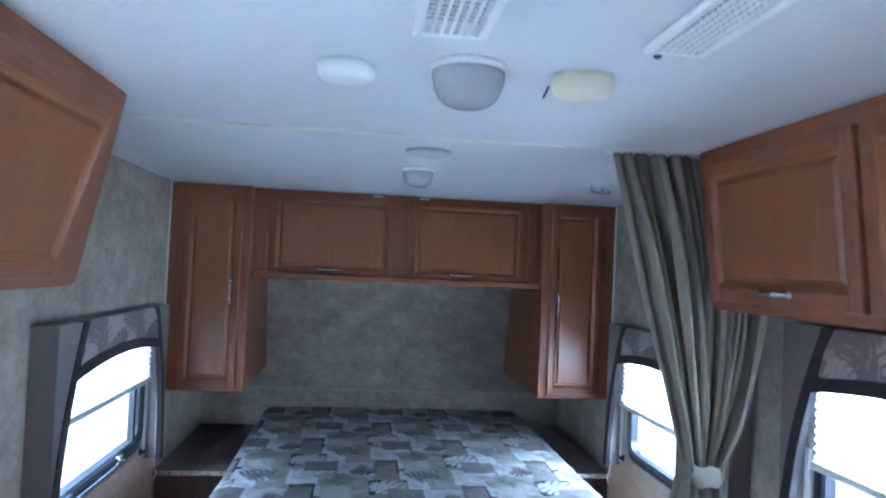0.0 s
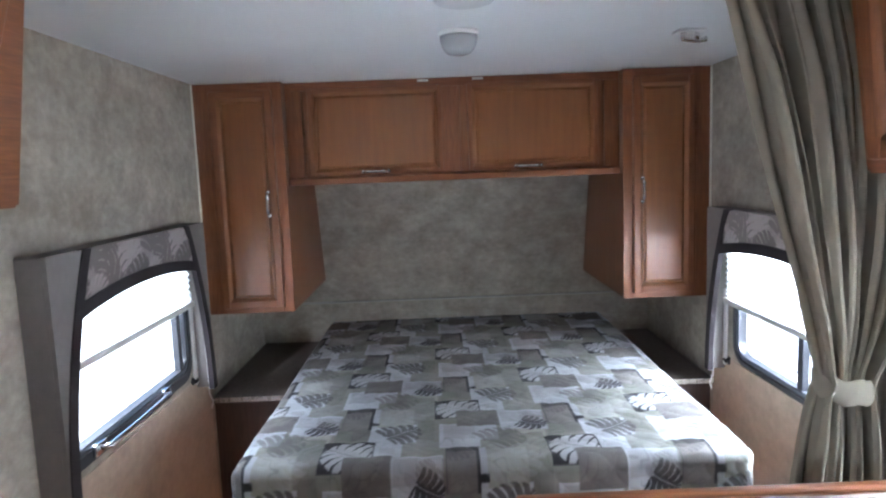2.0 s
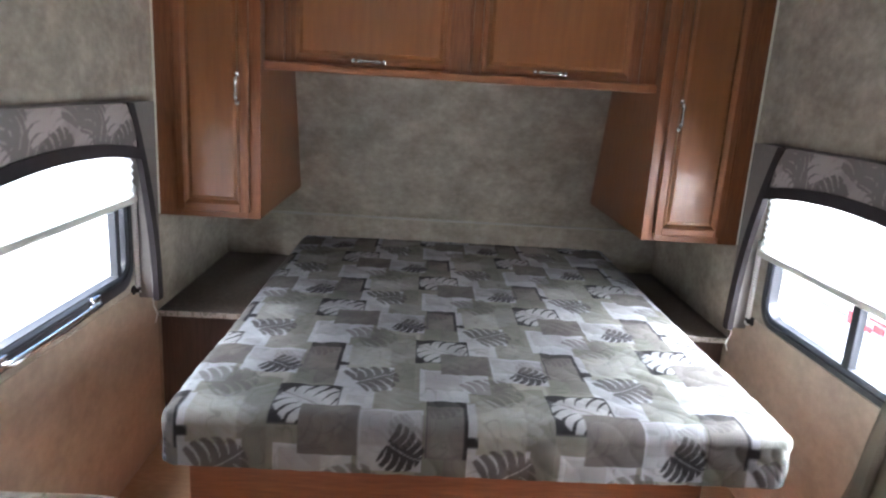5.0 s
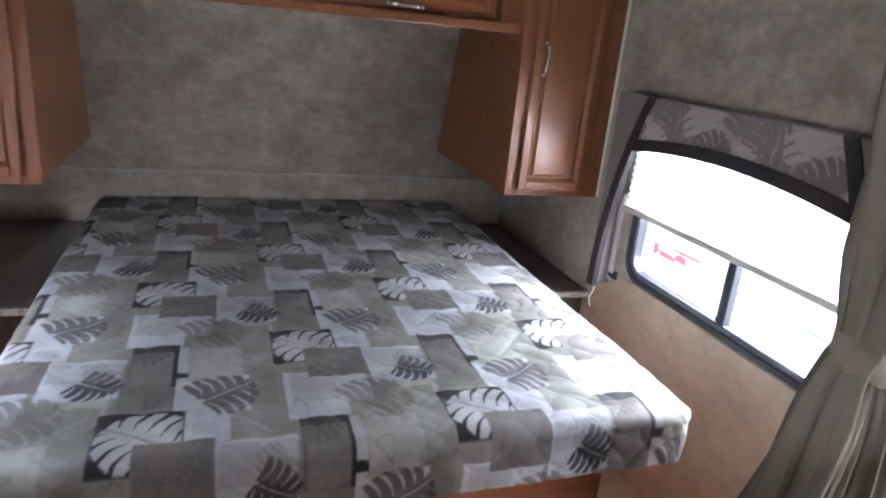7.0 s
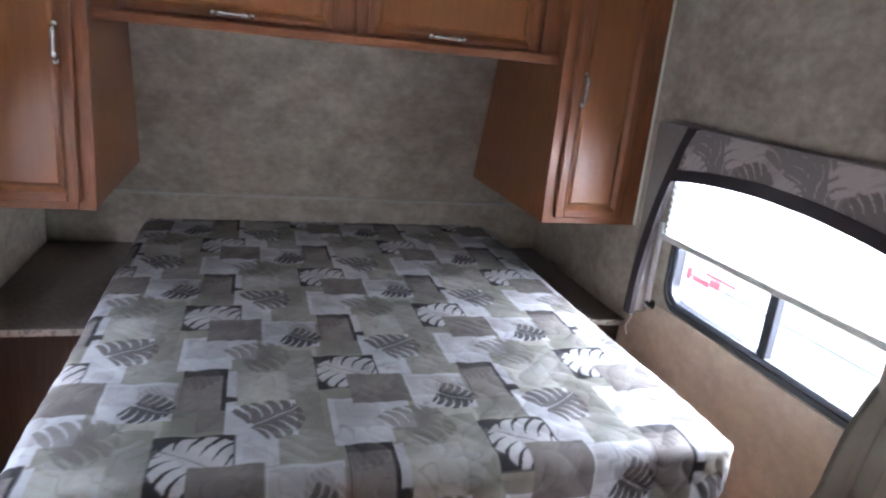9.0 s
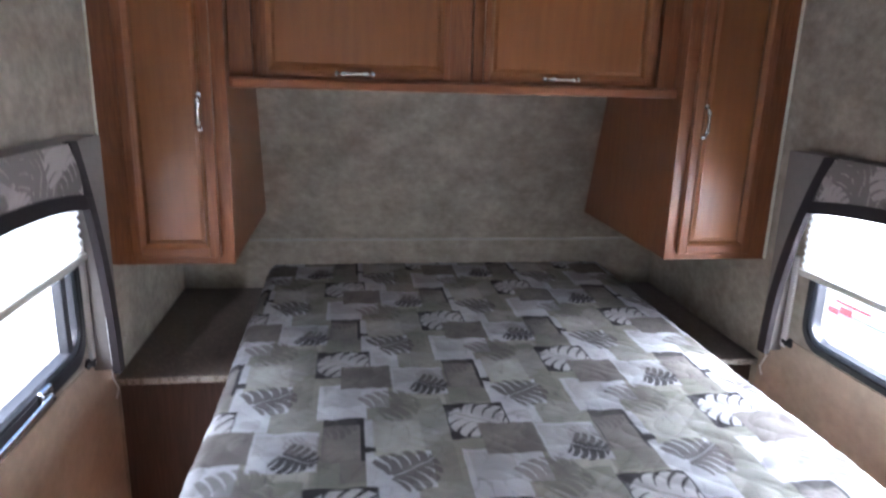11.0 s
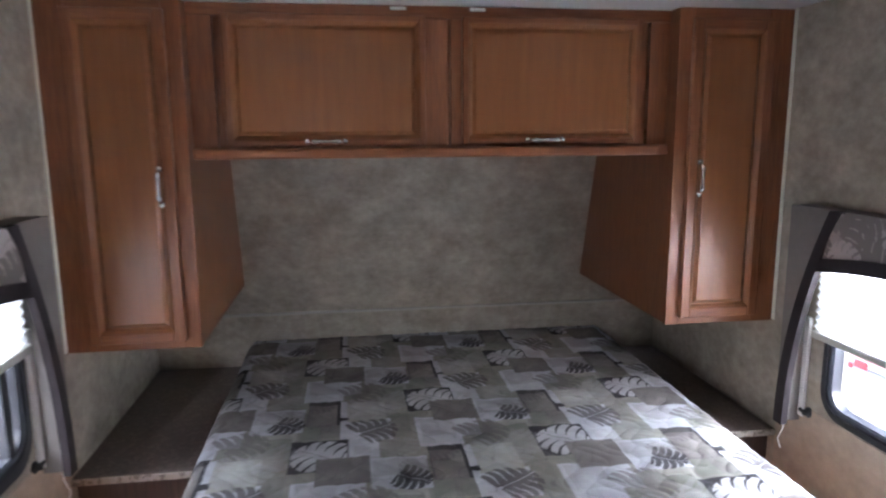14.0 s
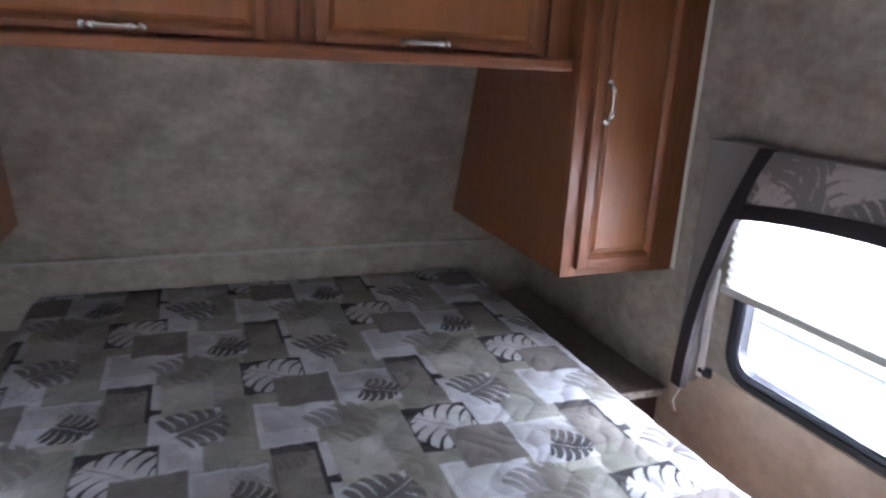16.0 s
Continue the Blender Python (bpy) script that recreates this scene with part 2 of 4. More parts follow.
def round_rect(a0, a1, b0, b1, r, n=8):
    pts = []
    for ca, cb, t0 in ((a1 - r, b1 - r, 0), (a0 + r, b1 - r, 90), (a0 + r, b0 + r, 180), (a1 - r, b0 + r, 270)):
        for k in range(n + 1):
            t = radians(t0 + 90 * k / n)
            pts.append((ca + r * math.cos(t), cb + r * math.sin(t)))
    return pts


def ring(bm, outer, inner, to3, d0, d1):
    """A flat frame between two outlines of the same count, from depth d0 to d1."""
    n = len(outer)
    vs = [[bm.verts.new(to3(a, b, d)) for a, b in loop] for loop, d in ((outer, d0), (outer, d1), (inner, d1), (inner, d0))]
    for k in range(4):
        p, q = vs[k], vs[(k + 1) % 4]
        for i in range(n):
            bm.faces.new((p[i], p[(i + 1) % n], q[(i + 1) % n], q[i]))


def pull(parent, p, along, out, length=0.13, label="chrome bow handle"):
    """A cast bow handle: two collars, a waisted bar bowed outward."""
    p, along, out = Vector(p), Vector(along), Vector(out)
    bm = bmesh.new()
    pts, rad = [], []
    for k in range(15):
        s = k / 14 * 2 - 1
        pts.append(p + along * (s * length / 2) + out * (0.004 + 0.024 * (1 - s ** 4)))
        rad.append(0.0055 + 0.0045 * math.exp(-((abs(s) - 0.62) / 0.14) ** 2))
    tube(bm, pts, rad, 8)
    for s in (-1, 1):
        q = p + along * (s * length / 2)
        tube(bm, [q, q + out * 0.004, q + out * 0.012], [0.011, 0.011, 0.007], 10)
    return part("handle", bm, CHROME, parent, True, label)


def panel_door(parent, w, h, m, frame_w=0.045, thick=0.022):
    """A raised-panel oak door facing local -y; its back lower left corner is at m's origin."""
    bm = bmesh.new()
    o = [(frame_w, frame_w), (w - frame_w, frame_w), (w - frame_w, h - frame_w), (frame_w, h - frame_w)]

    def inset(d):
        return [(frame_w + d, frame_w + d), (w - frame_w - d, frame_w + d), (w - frame_w - d, h - frame_w - d), (frame_w + d, h - frame_w - d)]

    loops = [(o, -thick + 0.001), (inset(0.005), -thick + 0.004), (inset(0.011), -thick + 0.013), (inset(0.015), -thick + 0.0135), (inset(0.024), -thick + 0.006), (inset(0.027), -thick + 0.0055)]
    rings = [[bm.verts.new((x, y, z)) for x, z in lp] for lp, y in loops]
    for r, q in zip(rings, rings[1:]):
        for k in range(4):
            bm.faces.new((r[k], r[(k + 1) % 4], q[(k + 1) % 4], q[k]))
    bm.faces.new(rings[-1])
    door = part("door", bm, OAK_PANEL, parent)
    door.matrix_local = m
    one = Matrix.Identity(4)
    bm = bmesh.new()
    slab(bm, 0, frame_w, -thick, 0, 0, h, 0.0045)
    slab(bm, w - frame_w, w, -thick, 0, 0, h, 0.0045)
    parts("stile", bm, OAK_UP, door, one)
    bm = bmesh.new()
    for z in (0, h - frame_w):
        slab(bm, frame_w - 0.001, w - frame_w + 0.001, -thick + 0.0005, 0, z, z + frame_w, 0.0045)
    parts("rail", bm, OAK_X, door, one)
    return door

# ---- prints ----


def hash_noise(u, v, seed=0):
    """Smooth value noise on arrays."""
    iu, iv = np.floor(u), np.floor(v)
    fu, fv = u - iu, v - iv
    fu, fv = fu * fu * (3 - 2 * fu), fv * fv * (3 - 2 * fv)

    def h(a, b):
        s = np.sin(a * 127.1 + b * 311.7 + seed * 74.7) * 43758.5453
        return s - np.floor(s)

    return (h(iu, iv) * (1 - fu) + h(iu + 1, iv) * fu) * (1 - fv) + (h(iu, iv + 1) * (1 - fu) + h(iu + 1, iv + 1) * fu) * fv


def split_leaf(u, v, size, turn):
    """Where a split philodendron leaf lies, its middle at the origin: fingers cut apart by slits that run in from the margin. Returns (inside, vein)."""
    c, s = math.cos(turn), math.sin(turn)
    p, q = (c * u + s * v) / size + 0.46, (-s * u + c * v) / size
    q = q + 0.16 * (p - 0.5) ** 2 - 0.02
    a = np.abs(q)
    pp = np.clip(p, 0, 1)
    half = 0.94 * (pp + 0.16) ** 0.25 * (1 - pp) ** 0.42
    reach = a / np.maximum(half, 1e-4)
    along = (p - 0.75 * a + 0.9 * a * a + np.where(q > 0, 0.06, 0.0)) / 0.215
    lobe = np.abs(along - np.floor(along) - 0.5)
    slit = (0.5 - lobe) * 0.215 < 0.007 + 0.040 * np.clip(reach - 0.20, 0, 1)
    slit &= reach > 0.20
    inside = (p > -0.03) & (p < 1) & (reach < 1.0 - 1.1 * np.clip(lobe - 0.25, 0, 1) ** 2) & ~slit & ~((a < 0.05) & (p < 0.05))
    vein = inside & (a < 0.010)
    return inside, vein


LIGHT, PALE, KHAKI = np.array((0.365, 0.365, 0.378)), np.array((0.30, 0.295, 0.293)), np.array((0.192, 0.187, 0.154))
TAUPE, BROWN, INK = np.array((0.115, 0.102, 0.092)), np.array((0.066, 0.057, 0.052)), np.array((0.013, 0.011, 0.012))
PU, PV, SHIFT = 0.726, 0.370, 0.363


def patchwork(x, y):
    """The mattress print: overlapping squares and split leaves on a half-drop repeat. x across, y towards the head."""
    gx, gy = x + 0.125, 2.86 - y
    row = np.floor((gy + 0.06) / PV)
    v = gy - row * PV
    u = gx - row * SHIFT
    u = u - np.floor((u + 0.06) / PU) * PU
    col = np.empty(x.shape + (3,))
    col[:] = KHAKI * 0.85 + 0.15 * TAUPE

    def rect(a0, a1, b0, b1, c, mix=1.0):
        for dv, sh in ((0, 0), (-PV, -SHIFT), (PV, SHIFT)):
            for wrap in (-PU, 0, PU):
                uu, vv = u + sh + wrap, v + dv
                m = (uu > a0) & (uu < a1) & (vv > b0) & (vv < b1)
                if m.any():
                    col[m] = col[m] * (1 - mix) + np.asarray(c) * mix

    def leaf(a, b, size, turn, c, mix=1.0, vein=None, clip=None):
        for dv, sh in ((0, 0), (-PV, -SHIFT), (PV, SHIFT)):
            for wrap in (-PU, 0, PU):
                uu, vv = u + sh + wrap, v + dv
                near = (np.abs(uu - a) < size) & (np.abs(vv - b) < size)
                if not near.any():
                    continue
                i, k = split_leaf(uu - a, vv - b, size, turn)
                i = i & near
                if clip:
                    i = i & (uu > clip[0]) & (uu < clip[1]) & (vv > clip[2]) & (vv < clip[3])
                col[i] = col[i] * (1 - mix) + np.asarray(c) * mix
                if vein is not None:
                    col[k & near & i] = vein

    GREEN = KHAKI * 1.12 + 0.06 * LIGHT
    # khaki grounds
    rect(0.26, 0.385, -0.03, 0.15, KHAKI * 0.92)
    rect(0.25, 0.375, 0.29, 0.37, GREEN * 1.05)
    rect(0.65, 0.726, -0.03, 0.12, KHAKI * 0.86)
    rect(0.655, 0.726, 0.20, 0.37, TAUPE * 0.5 + KHAKI * 0.5)
    rect(0.385, 0.45, 0.24, 0.36, KHAKI * 0.8)
    # pale block with the brown leaf, and its lower square
    rect(0.505, 0.665, 0.235, 0.385, LIGHT)
    rect(0.60, 0.66, 0.30, 0.37, PALE, 0.5)
    rect(0.168, 0.258, -0.02, 0.125, LIGHT)
    rect(0.185, 0.235, 0.05, 0.10, PALE, 0.7)
    # pale block with the dark leaf
    rect(0.228, 0.39, 0.128, 0.306, LIGHT * 0.92)
    rect(0.235, 0.31, 0.14, 0.235, PALE * 0.85, 0.8)
    rect(0.305, 0.385, 0.14, 0.20, TAUPE * 0.5 + PALE * 0.5, 0.45)
    # pale blocks below the ink square
    rect(0.016, 0.15, 0.24, 0.442, LIGHT)
    rect(0.03, 0.137, 0.25, 0.375, PALE * 0.92, 0.8)
    rect(0.137, 0.214, 0.258, 0.386, LIGHT * 0.96)
    rect(0.15, 0.20, 0.30, 0.36, PALE, 0.6)
    # bordered square with its tab, the strip beside it and the green square
    rect(0.385, 0.43, 0.15, 0.26, TAUPE, 0.6)
    rect(0.398, 0.505, 0.068, 0.268, INK * 1.3)
    rect(0.4, 0.494, 0.102, 0.268, TAUPE * 1.12)
    rect(0.505, 0.526, 0.078, 0.25, LIGHT * 0.9)
    rect(0.526, 0.652, 0.09, 0.25, GREEN * 1.05)
    rect(0.54, 0.63, 0.11, 0.20, GREEN * 1.2, 0.5)
    rect(0.500, 0.531, 0.204, 0.232, INK)
    rect(0.445, 0.505, 0.268, 0.355, TAUPE * 1.1, 0.7)
    # ink square with its pale leaf, and the taupe block across its corner
    rect(0.0, 0.168, 0.0, 0.19, INK * 1.2)
    leaf(0.085, 0.094, 0.150, -2.5, PALE * 1.12, 1.0, BROWN * 1.6, (0.004, 0.164, 0.004, 0.186))
    rect(0.078, 0.228, 0.114, 0.268, TAUPE * 0.95)
    leaf(0.12, 0.15, 0.15, 0.5, TAUPE * 1.3, 0.5, None, (0.078, 0.228, 0.114, 0.268))
    # loose leaves
    leaf(0.25, -0.065, 0.128, -0.55, BROWN * 0.95, 0.88, LIGHT)
    leaf(0.342, 0.252, 0.095, 0.5, INK * 1.7, 0.95, LIGHT)
    leaf(0.345, 0.20, 0.07, 2.4, TAUPE, 0.5)
    leaf(0.225, 0.365, 0.135, -0.6, TAUPE * 0.92, 0.72)
    leaf(0.445, 0.18, 0.15, 1.2, TAUPE * 1.45, 0.6, None, (0.41, 0.494, 0.102, 0.268))
    leaf(0.44, 0.10, 0.09, -0.3, BROWN, 0.5, None, (0.398, 0.494, 0.07, 0.268))
    leaf(0.59, 0.16, 0.15, 2.2, LIGHT, 0.2)
    leaf(0.68, 0.10, 0.13, 0.9, LIGHT, 0.14)
    leaf(0.31, 0.06, 0.12, 1.9, LIGHT, 0.16)
    wash = 0.82 + 0.36 * hash_noise(x * 16, y * 16, 3) * (0.6 + 0.8 * hash_noise(x * 55, y * 55, 5))
    pencil = np.abs(hash_noise(x * 23, y * 19, 7) - 0.5) < 0.012
    col[pencil] *= 0.75
    return np.clip(col * wash[..., None], 0, 1)


def patchwork_soft(x, y):
    """The print with its edges bled a little into the cloth."""
    d = 0.0012
    return sum(patchwork(x + a, y + b) for a, b in ((-d, -d * 0.4), (d * 0.4, -d), (d, d * 0.4), (-d * 0.4, d))) / 4


def tropic(u, v, scale=1.0, ground=(0.32, 0.28, 0.262)):
    """The woven print of valances and cushions: large pale leaves and flowers on grey taupe."""
    u, v = u / scale, v / scale
    col = np.empty(u.shape + (3,))
    col[:] = ground
    col *= (0.85 + 0.3 * hash_noise(u * 30, v * 30, 2))[..., None]
    for a, b, size, turn, tone in ((0.47, 0.07, 0.26, 0.5, 0.58), (0.22, 0.09, 0.20, 2.5, 0.46), (0.34, 0.27, 0.20, 1.2, 1.2), (0.04, 0.28, 0.22, 2.0, 0.6), (0.06, 0.08, 0.15, 0.8, 1.18), (0.52, 0.29, 0.16, 2.8, 0.6)):
        c = np.array(ground) * tone
        uu = (u - a + 0.3) % 0.6 - 0.3
        vv = (v - b + 0.2) % 0.4 - 0.2
        i, k = split_leaf(uu, vv, size, turn)
        col[i] = c
    return np.clip(col, 0, 1)


def paint(me, colors):
    """Stores one colour a vertex as the mesh's print."""
    at = me.color_attributes.new("print", "FLOAT_COLOR", "POINT")
    flat = np.ones((len(me.vertices), 4), dtype=np.float32)
    flat[:, :3] = colors.reshape(-1, 3)
    at.data.foreach_set("color", flat.ravel())


def sheet(name, px, py, pz, mat, parent=None, label=""):
    """A mesh over grids of x, y, z."""
    ny, nx = px.shape
    idx = np.arange(nx * ny).reshape(ny, nx)
    faces = np.stack((idx[:-1, :-1], idx[:-1, 1:], idx[1:, 1:], idx[1:, :-1]), -1).reshape(-1, 4)
    me = bpy.data.meshes.new(name)
    me.from_pydata(np.stack((px, py, pz), -1).reshape(-1, 3).tolist(), [], faces.tolist())
    me.materials.append(mat)
    me.shade_smooth()
    ob = new(name, me)
    if parent:
        ob.parent = parent
    if label:
        ob["label"] = label
    return ob


def cushion(name, x0, x1, y0, y1, z1, drop, step, radius, mat, colour, parent, puff):
    """An upholstered block: rounded top and sides hanging down by drop. colour and puff are functions of the cloth's own x and y."""
    hx, hy, cx, cy = (x1 - x0) / 2, (y1 - y0) / 2, (x0 + x1) / 2, (y0 + y1) / 2

    def fold(a, half):
        s, a = np.sign(a), np.abs(a)
        arc = radius * math.pi / 2
        t = np.clip((a - (half - radius)) / radius, 0, math.pi / 2)
        pos = np.where(a < half - radius, a, half - radius + radius * np.sin(t))
        down = np.where(a < half - radius, 0, radius * (1 - np.cos(t))) + np.clip(a - (half - radius + arc), 0, None)
        return s * pos, down, s

    reach = radius * math.pi / 2 - radius + drop - radius
    ga = np.linspace(-hx - reach, hx + reach, int((2 * hx + 2 * reach) / step))
    gb = np.linspace(-hy - reach, hy + reach, int((2 * hy + 2 * reach) / step))
    A, B = np.meshgrid(ga, gb)
    X, dx, sx = fold(A, hx)
    Y, dy, sy = fold(B, hy)
    R = 0.05
    u = np.clip((np.abs(X) - (hx - R)) / R, 0, 1)
    v = np.clip((np.abs(Y) - (hy - R)) / R, 0, 1)
    X = np.where((u > 0) & (v > 0), sx * (hx - R + R * u * np.sqrt(1 - v * v / 2)), X)
    Y = np.where((u > 0) & (v > 0), sy * (hy - R + R * v * np.sqrt(1 - u * u / 2)), Y)
    down = np.maximum(dx, dy)
    p = puff(A + cx, B + cy)
    side = np.clip(down / radius, 0, 1)
    Z = z1 - down + p * (1 - side)
    X = X + p * side * np.where(dx >= dy, sx, 0)
    Y = Y + p * side * np.where(dy > dx, sy, 0)
    ob = sheet(name, X + cx, Y + cy, Z, mat, parent)
    paint(ob.data, colour(A + cx, B + cy))
    return ob

# ---- the shell of the trailer ----
W, ZC, YB, YF = 1.16, 1.98, 4.315, -2.4
Z_LEAN, LEAN = 0.79, 0.305


def wall_y(z):
    """Where the head wall stands at height z: upright below the lip, leaning into the room above it."""
    return YB - LEAN * max(0.0, z - Z_LEAN)


def prism(x0, x1, outline, bevel=0.0):
    """A block between x0 and x1 whose side has the (y, z) outline."""
    bm = bmesh.new()
    a, b = ([bm.verts.new((x, y, z)) for y, z in outline] for x in (x0, x1))
    bm.faces.new(a)
    bm.faces.new(b)
    n = len(outline)
    for k in range(n):
        bm.faces.new((a[k], a[(k + 1) % n], b[(k + 1) % n], b[k]))
    bmesh.ops.recalc_face_normals(bm, faces=bm.faces)
    if bevel:
        bmesh.ops.bevel(bm, geom=list(bm.edges), offset=bevel, segments=2, affect="EDGES")
    return bm



def wall_with_hole(name, x0, x1, holes):
    """A side wall with window openings (y0, y1, z0, z1)."""
    bm = bmesh.new()
    y = YF
    for y0, y1, z0, z1 in holes:
        slab(bm, x0, x1, y, y0, -0.05, ZC + 0.05)
        slab(bm, x0, x1, y0, y1, -0.05, z0)
        slab(bm, x0, x1, y0, y1, z1, ZC + 0.05)
        y = y1
    slab(bm, x0, x1, y, YB + 0.05, -0.05, ZC + 0.05)
    return tagged(part(name, bm, WALL), "mottled taupe vinyl wallboard side wall with window opening", "wall", kind="structure")


wall_with_hole("wall_east", W, W + 0.05, [(0.90, 1.73, 0.87, 1.45), (2.15, 3.09, 0.74, 1.32)])
# the first opening is unseen, cut only to let the galley fill in
wall_with_hole("wall_west", -W - 0.05, -W, [(-0.5, 0.3, 0.98, 1.44), (2.15, 3.09, 0.78, 1.32)])
top = ZC + 0.05
tagged(part("wall_north", prism(-W, W, [(YB, -0.05), (YB, Z_LEAN), (wall_y(top), top), (YB + 0.05, top), (YB + 0.05, -0.05)]), WALL), "mottled taupe vinyl wallboard behind the bed", "wall", kind="structure")
tagged(box("wall_south", -W, W, YF - 0.05, YF, -0.05, ZC + 0.05, WALL, None, 0), "plain taupe end wall", "wall", kind="structure")
tagged(box("floor", -W, W, YF, YB, -0.05, 0.0, VINYL, None, 0), "tan vinyl floor", "floor", kind="structure")
tagged(box("ceiling", -W, W, YF, YB, ZC, ZC + 0.05, CEIL, None, 0), "white ceiling board", "ceiling", kind="structure")
bm = bmesh.new()
slab(bm, -W, W, 1.825, 1.85, ZC - 0.004, ZC + 0.002, 0.001)
tagged(part("trim_ceiling", bm, BATTEN), "thin cream batten over a ceiling joint", "trim", kind="structure")
bm = bmesh.new()
slab(bm, -W + 0.001, W - 0.001, YB - 0.012, YB, 0.52, 0.785)
tagged(part("trim_head", bm, WALL), "taupe wainscot board with a small lip behind the bed", "trim", kind="structure")
bm = bmesh.new()
for sx in (-1, 1):
    slab(bm, min(sx * W, sx * (W - 0.004)), max(sx * W, sx * (W - 0.004)), 3.385, 3.399, 0.94, ZC - 0.002)
tagged(part("trim_corner", bm, BATTEN), "narrow cream seam strip beside the wardrobe", "trim", kind="structure")

bm = bmesh.new()
slab(bm, -W + 0.001, W - 0.001, YB - 0.020, YB, 0.786, 0.798, 0.004)
tagged(part("trim_lip", bm, plain("pale_taupe_lip", (0.40, 0.37, 0.33), 0.6)), "thin pale lip along the top of the wainscot", "trim", kind="structure")
# thin added sheets that carry the warm bounce light below the windows as colour
for sx, nm in ((-1, "trim_bounce_west"), (1, "trim_bounce_east")):
    bm = bmesh.new()
    slab(bm, *sorted((sx * W, sx * (W - 0.004))), 1.86, 3.33, 0.0, 0.70)
    tagged(part(nm, bm, BOUNCE_WALL), "wall below the window, coloured tan for warm bounced light", "trim", kind="structure")

# ---- windows ----


def window(number, side, y0, y1, z0, z1, mull, low=0.03):
    """A black-framed rounded trailer window in the wall at side * W."""
    w = thing("window_%d" % number, (side * W, (y0 + y1) / 2, z0), "black framed rounded trailer window with clear panes", "window")
    w["kind"] = "structure"
    inv = Matrix.Translation((-side * W, -(y0 + y1) / 2, -z0))

    def to3(a, b, d):
        return inv @ Vector((side * (W - d), a, b))

    bm = bmesh.new()
    o = round_rect(y0 - 0.03, y1 + 0.03, z0 - low, z1 + 0.03, 0.09)
    ring(bm, o, round_rect(y0 - 0.012, y1 + 0.012, z0 - 0.012, z1 + 0.012, 0.075), to3, -0.02, 0.012)
    ring(bm, round_rect(y0 - 0.012, y1 + 0.012, z0 - 0.012, z1 + 0.012, 0.075), round_rect(y0 + 0.008, y1 - 0.008, z0 + 0.008, z1 - 0.008, 0.06), to3, -0.03, 0.004)
    part("frame", bm, BLACK, w)
    bm = bmesh.new()
    ring(bm, round_rect(y0 - 0.008, y1 + 0.008, z0 - 0.008, z1 + 0.008, 0.07), round_rect(y0 + 0.003, y1 - 0.003, z0 + 0.003, z1 - 0.003, 0.062), to3, 0.0, 0.0065)
    part("bead", bm, plain("grey_glazing_bead", (0.06, 0.07, 0.09), 0.4, 0, 0.1), w)
    if mull:
        bm = bmesh.new()
        xa, xb = sorted((side * (W + 0.025), side * (W - 0.002)))
        made = slab(bm, xa, xb, mull - 0.014, mull + 0.014, z0 + 0.005, z1 - 0.005, 0.003)
        slab(bm, *sorted((side * (W + 0.02), side * (W + 0.002))), mull + 0.018, mull + 0.026, z0 + 0.005, z1 - 0.005, 0.002)
        bmesh.ops.transform(bm, matrix=inv, verts=bm.verts)
        part("mullion", bm, BLACK, w)
    bm = bmesh.new()
    xa, xb = sorted((side * (W + 0.014), side * (W + 0.018)))
    slab(bm, xa, xb, y0, y1, z0, z1)
    bmesh.ops.transform(bm, matrix=inv, verts=bm.verts)
    pane = part("pane", bm, GLASS, w)
    pane.visible_shadow = False
    return w


window(1, 1, 2.15, 3.09, 0.74, 1.32, 2.615)
window(2, -1, 2.15, 3.09, 0.78, 1.32, 3.03, 0.048)
# unseen, added around the opening for the galley fill
window(4, -1, -0.5, 0.3, 0.98, 1.44, None)
window(3, 1, 0.90, 1.73, 0.87, 1.45, 1.26)
latch = thing("window_latch", (-W + 0.012, 2.6, 0.75), "chrome lever latch on the lower window frame", "latch")
bm = bmesh.new()
tube(bm, [(0.012, -0.30 + 0.02, 0.012), (0.03, -0.26, 0.012), (0.034, 0.0, 0.012), (0.03, 0.20, 0.012), (0.012, 0.23, 0.012)], [0.006, 0.01, 0.011, 0.011, 0.006], 10)
slab(bm, 0, 0.014, -0.31, -0.24, -0.006, 0.03, 0.003)
slab(bm, 0, 0.014, 0.19, 0.25, -0.006, 0.03, 0.003)
part("lever", bm, CHROME, latch, True)
sticker = box("sticker", -W, -W + 0.002, 2.42, 2.48, 0.635, 0.695, plain("lilac_paper", (0.5, 0.47, 0.6), 0.6), None, 0)
tagged(sticker, "small pale lilac sticker on the wall under the window", "sticker")


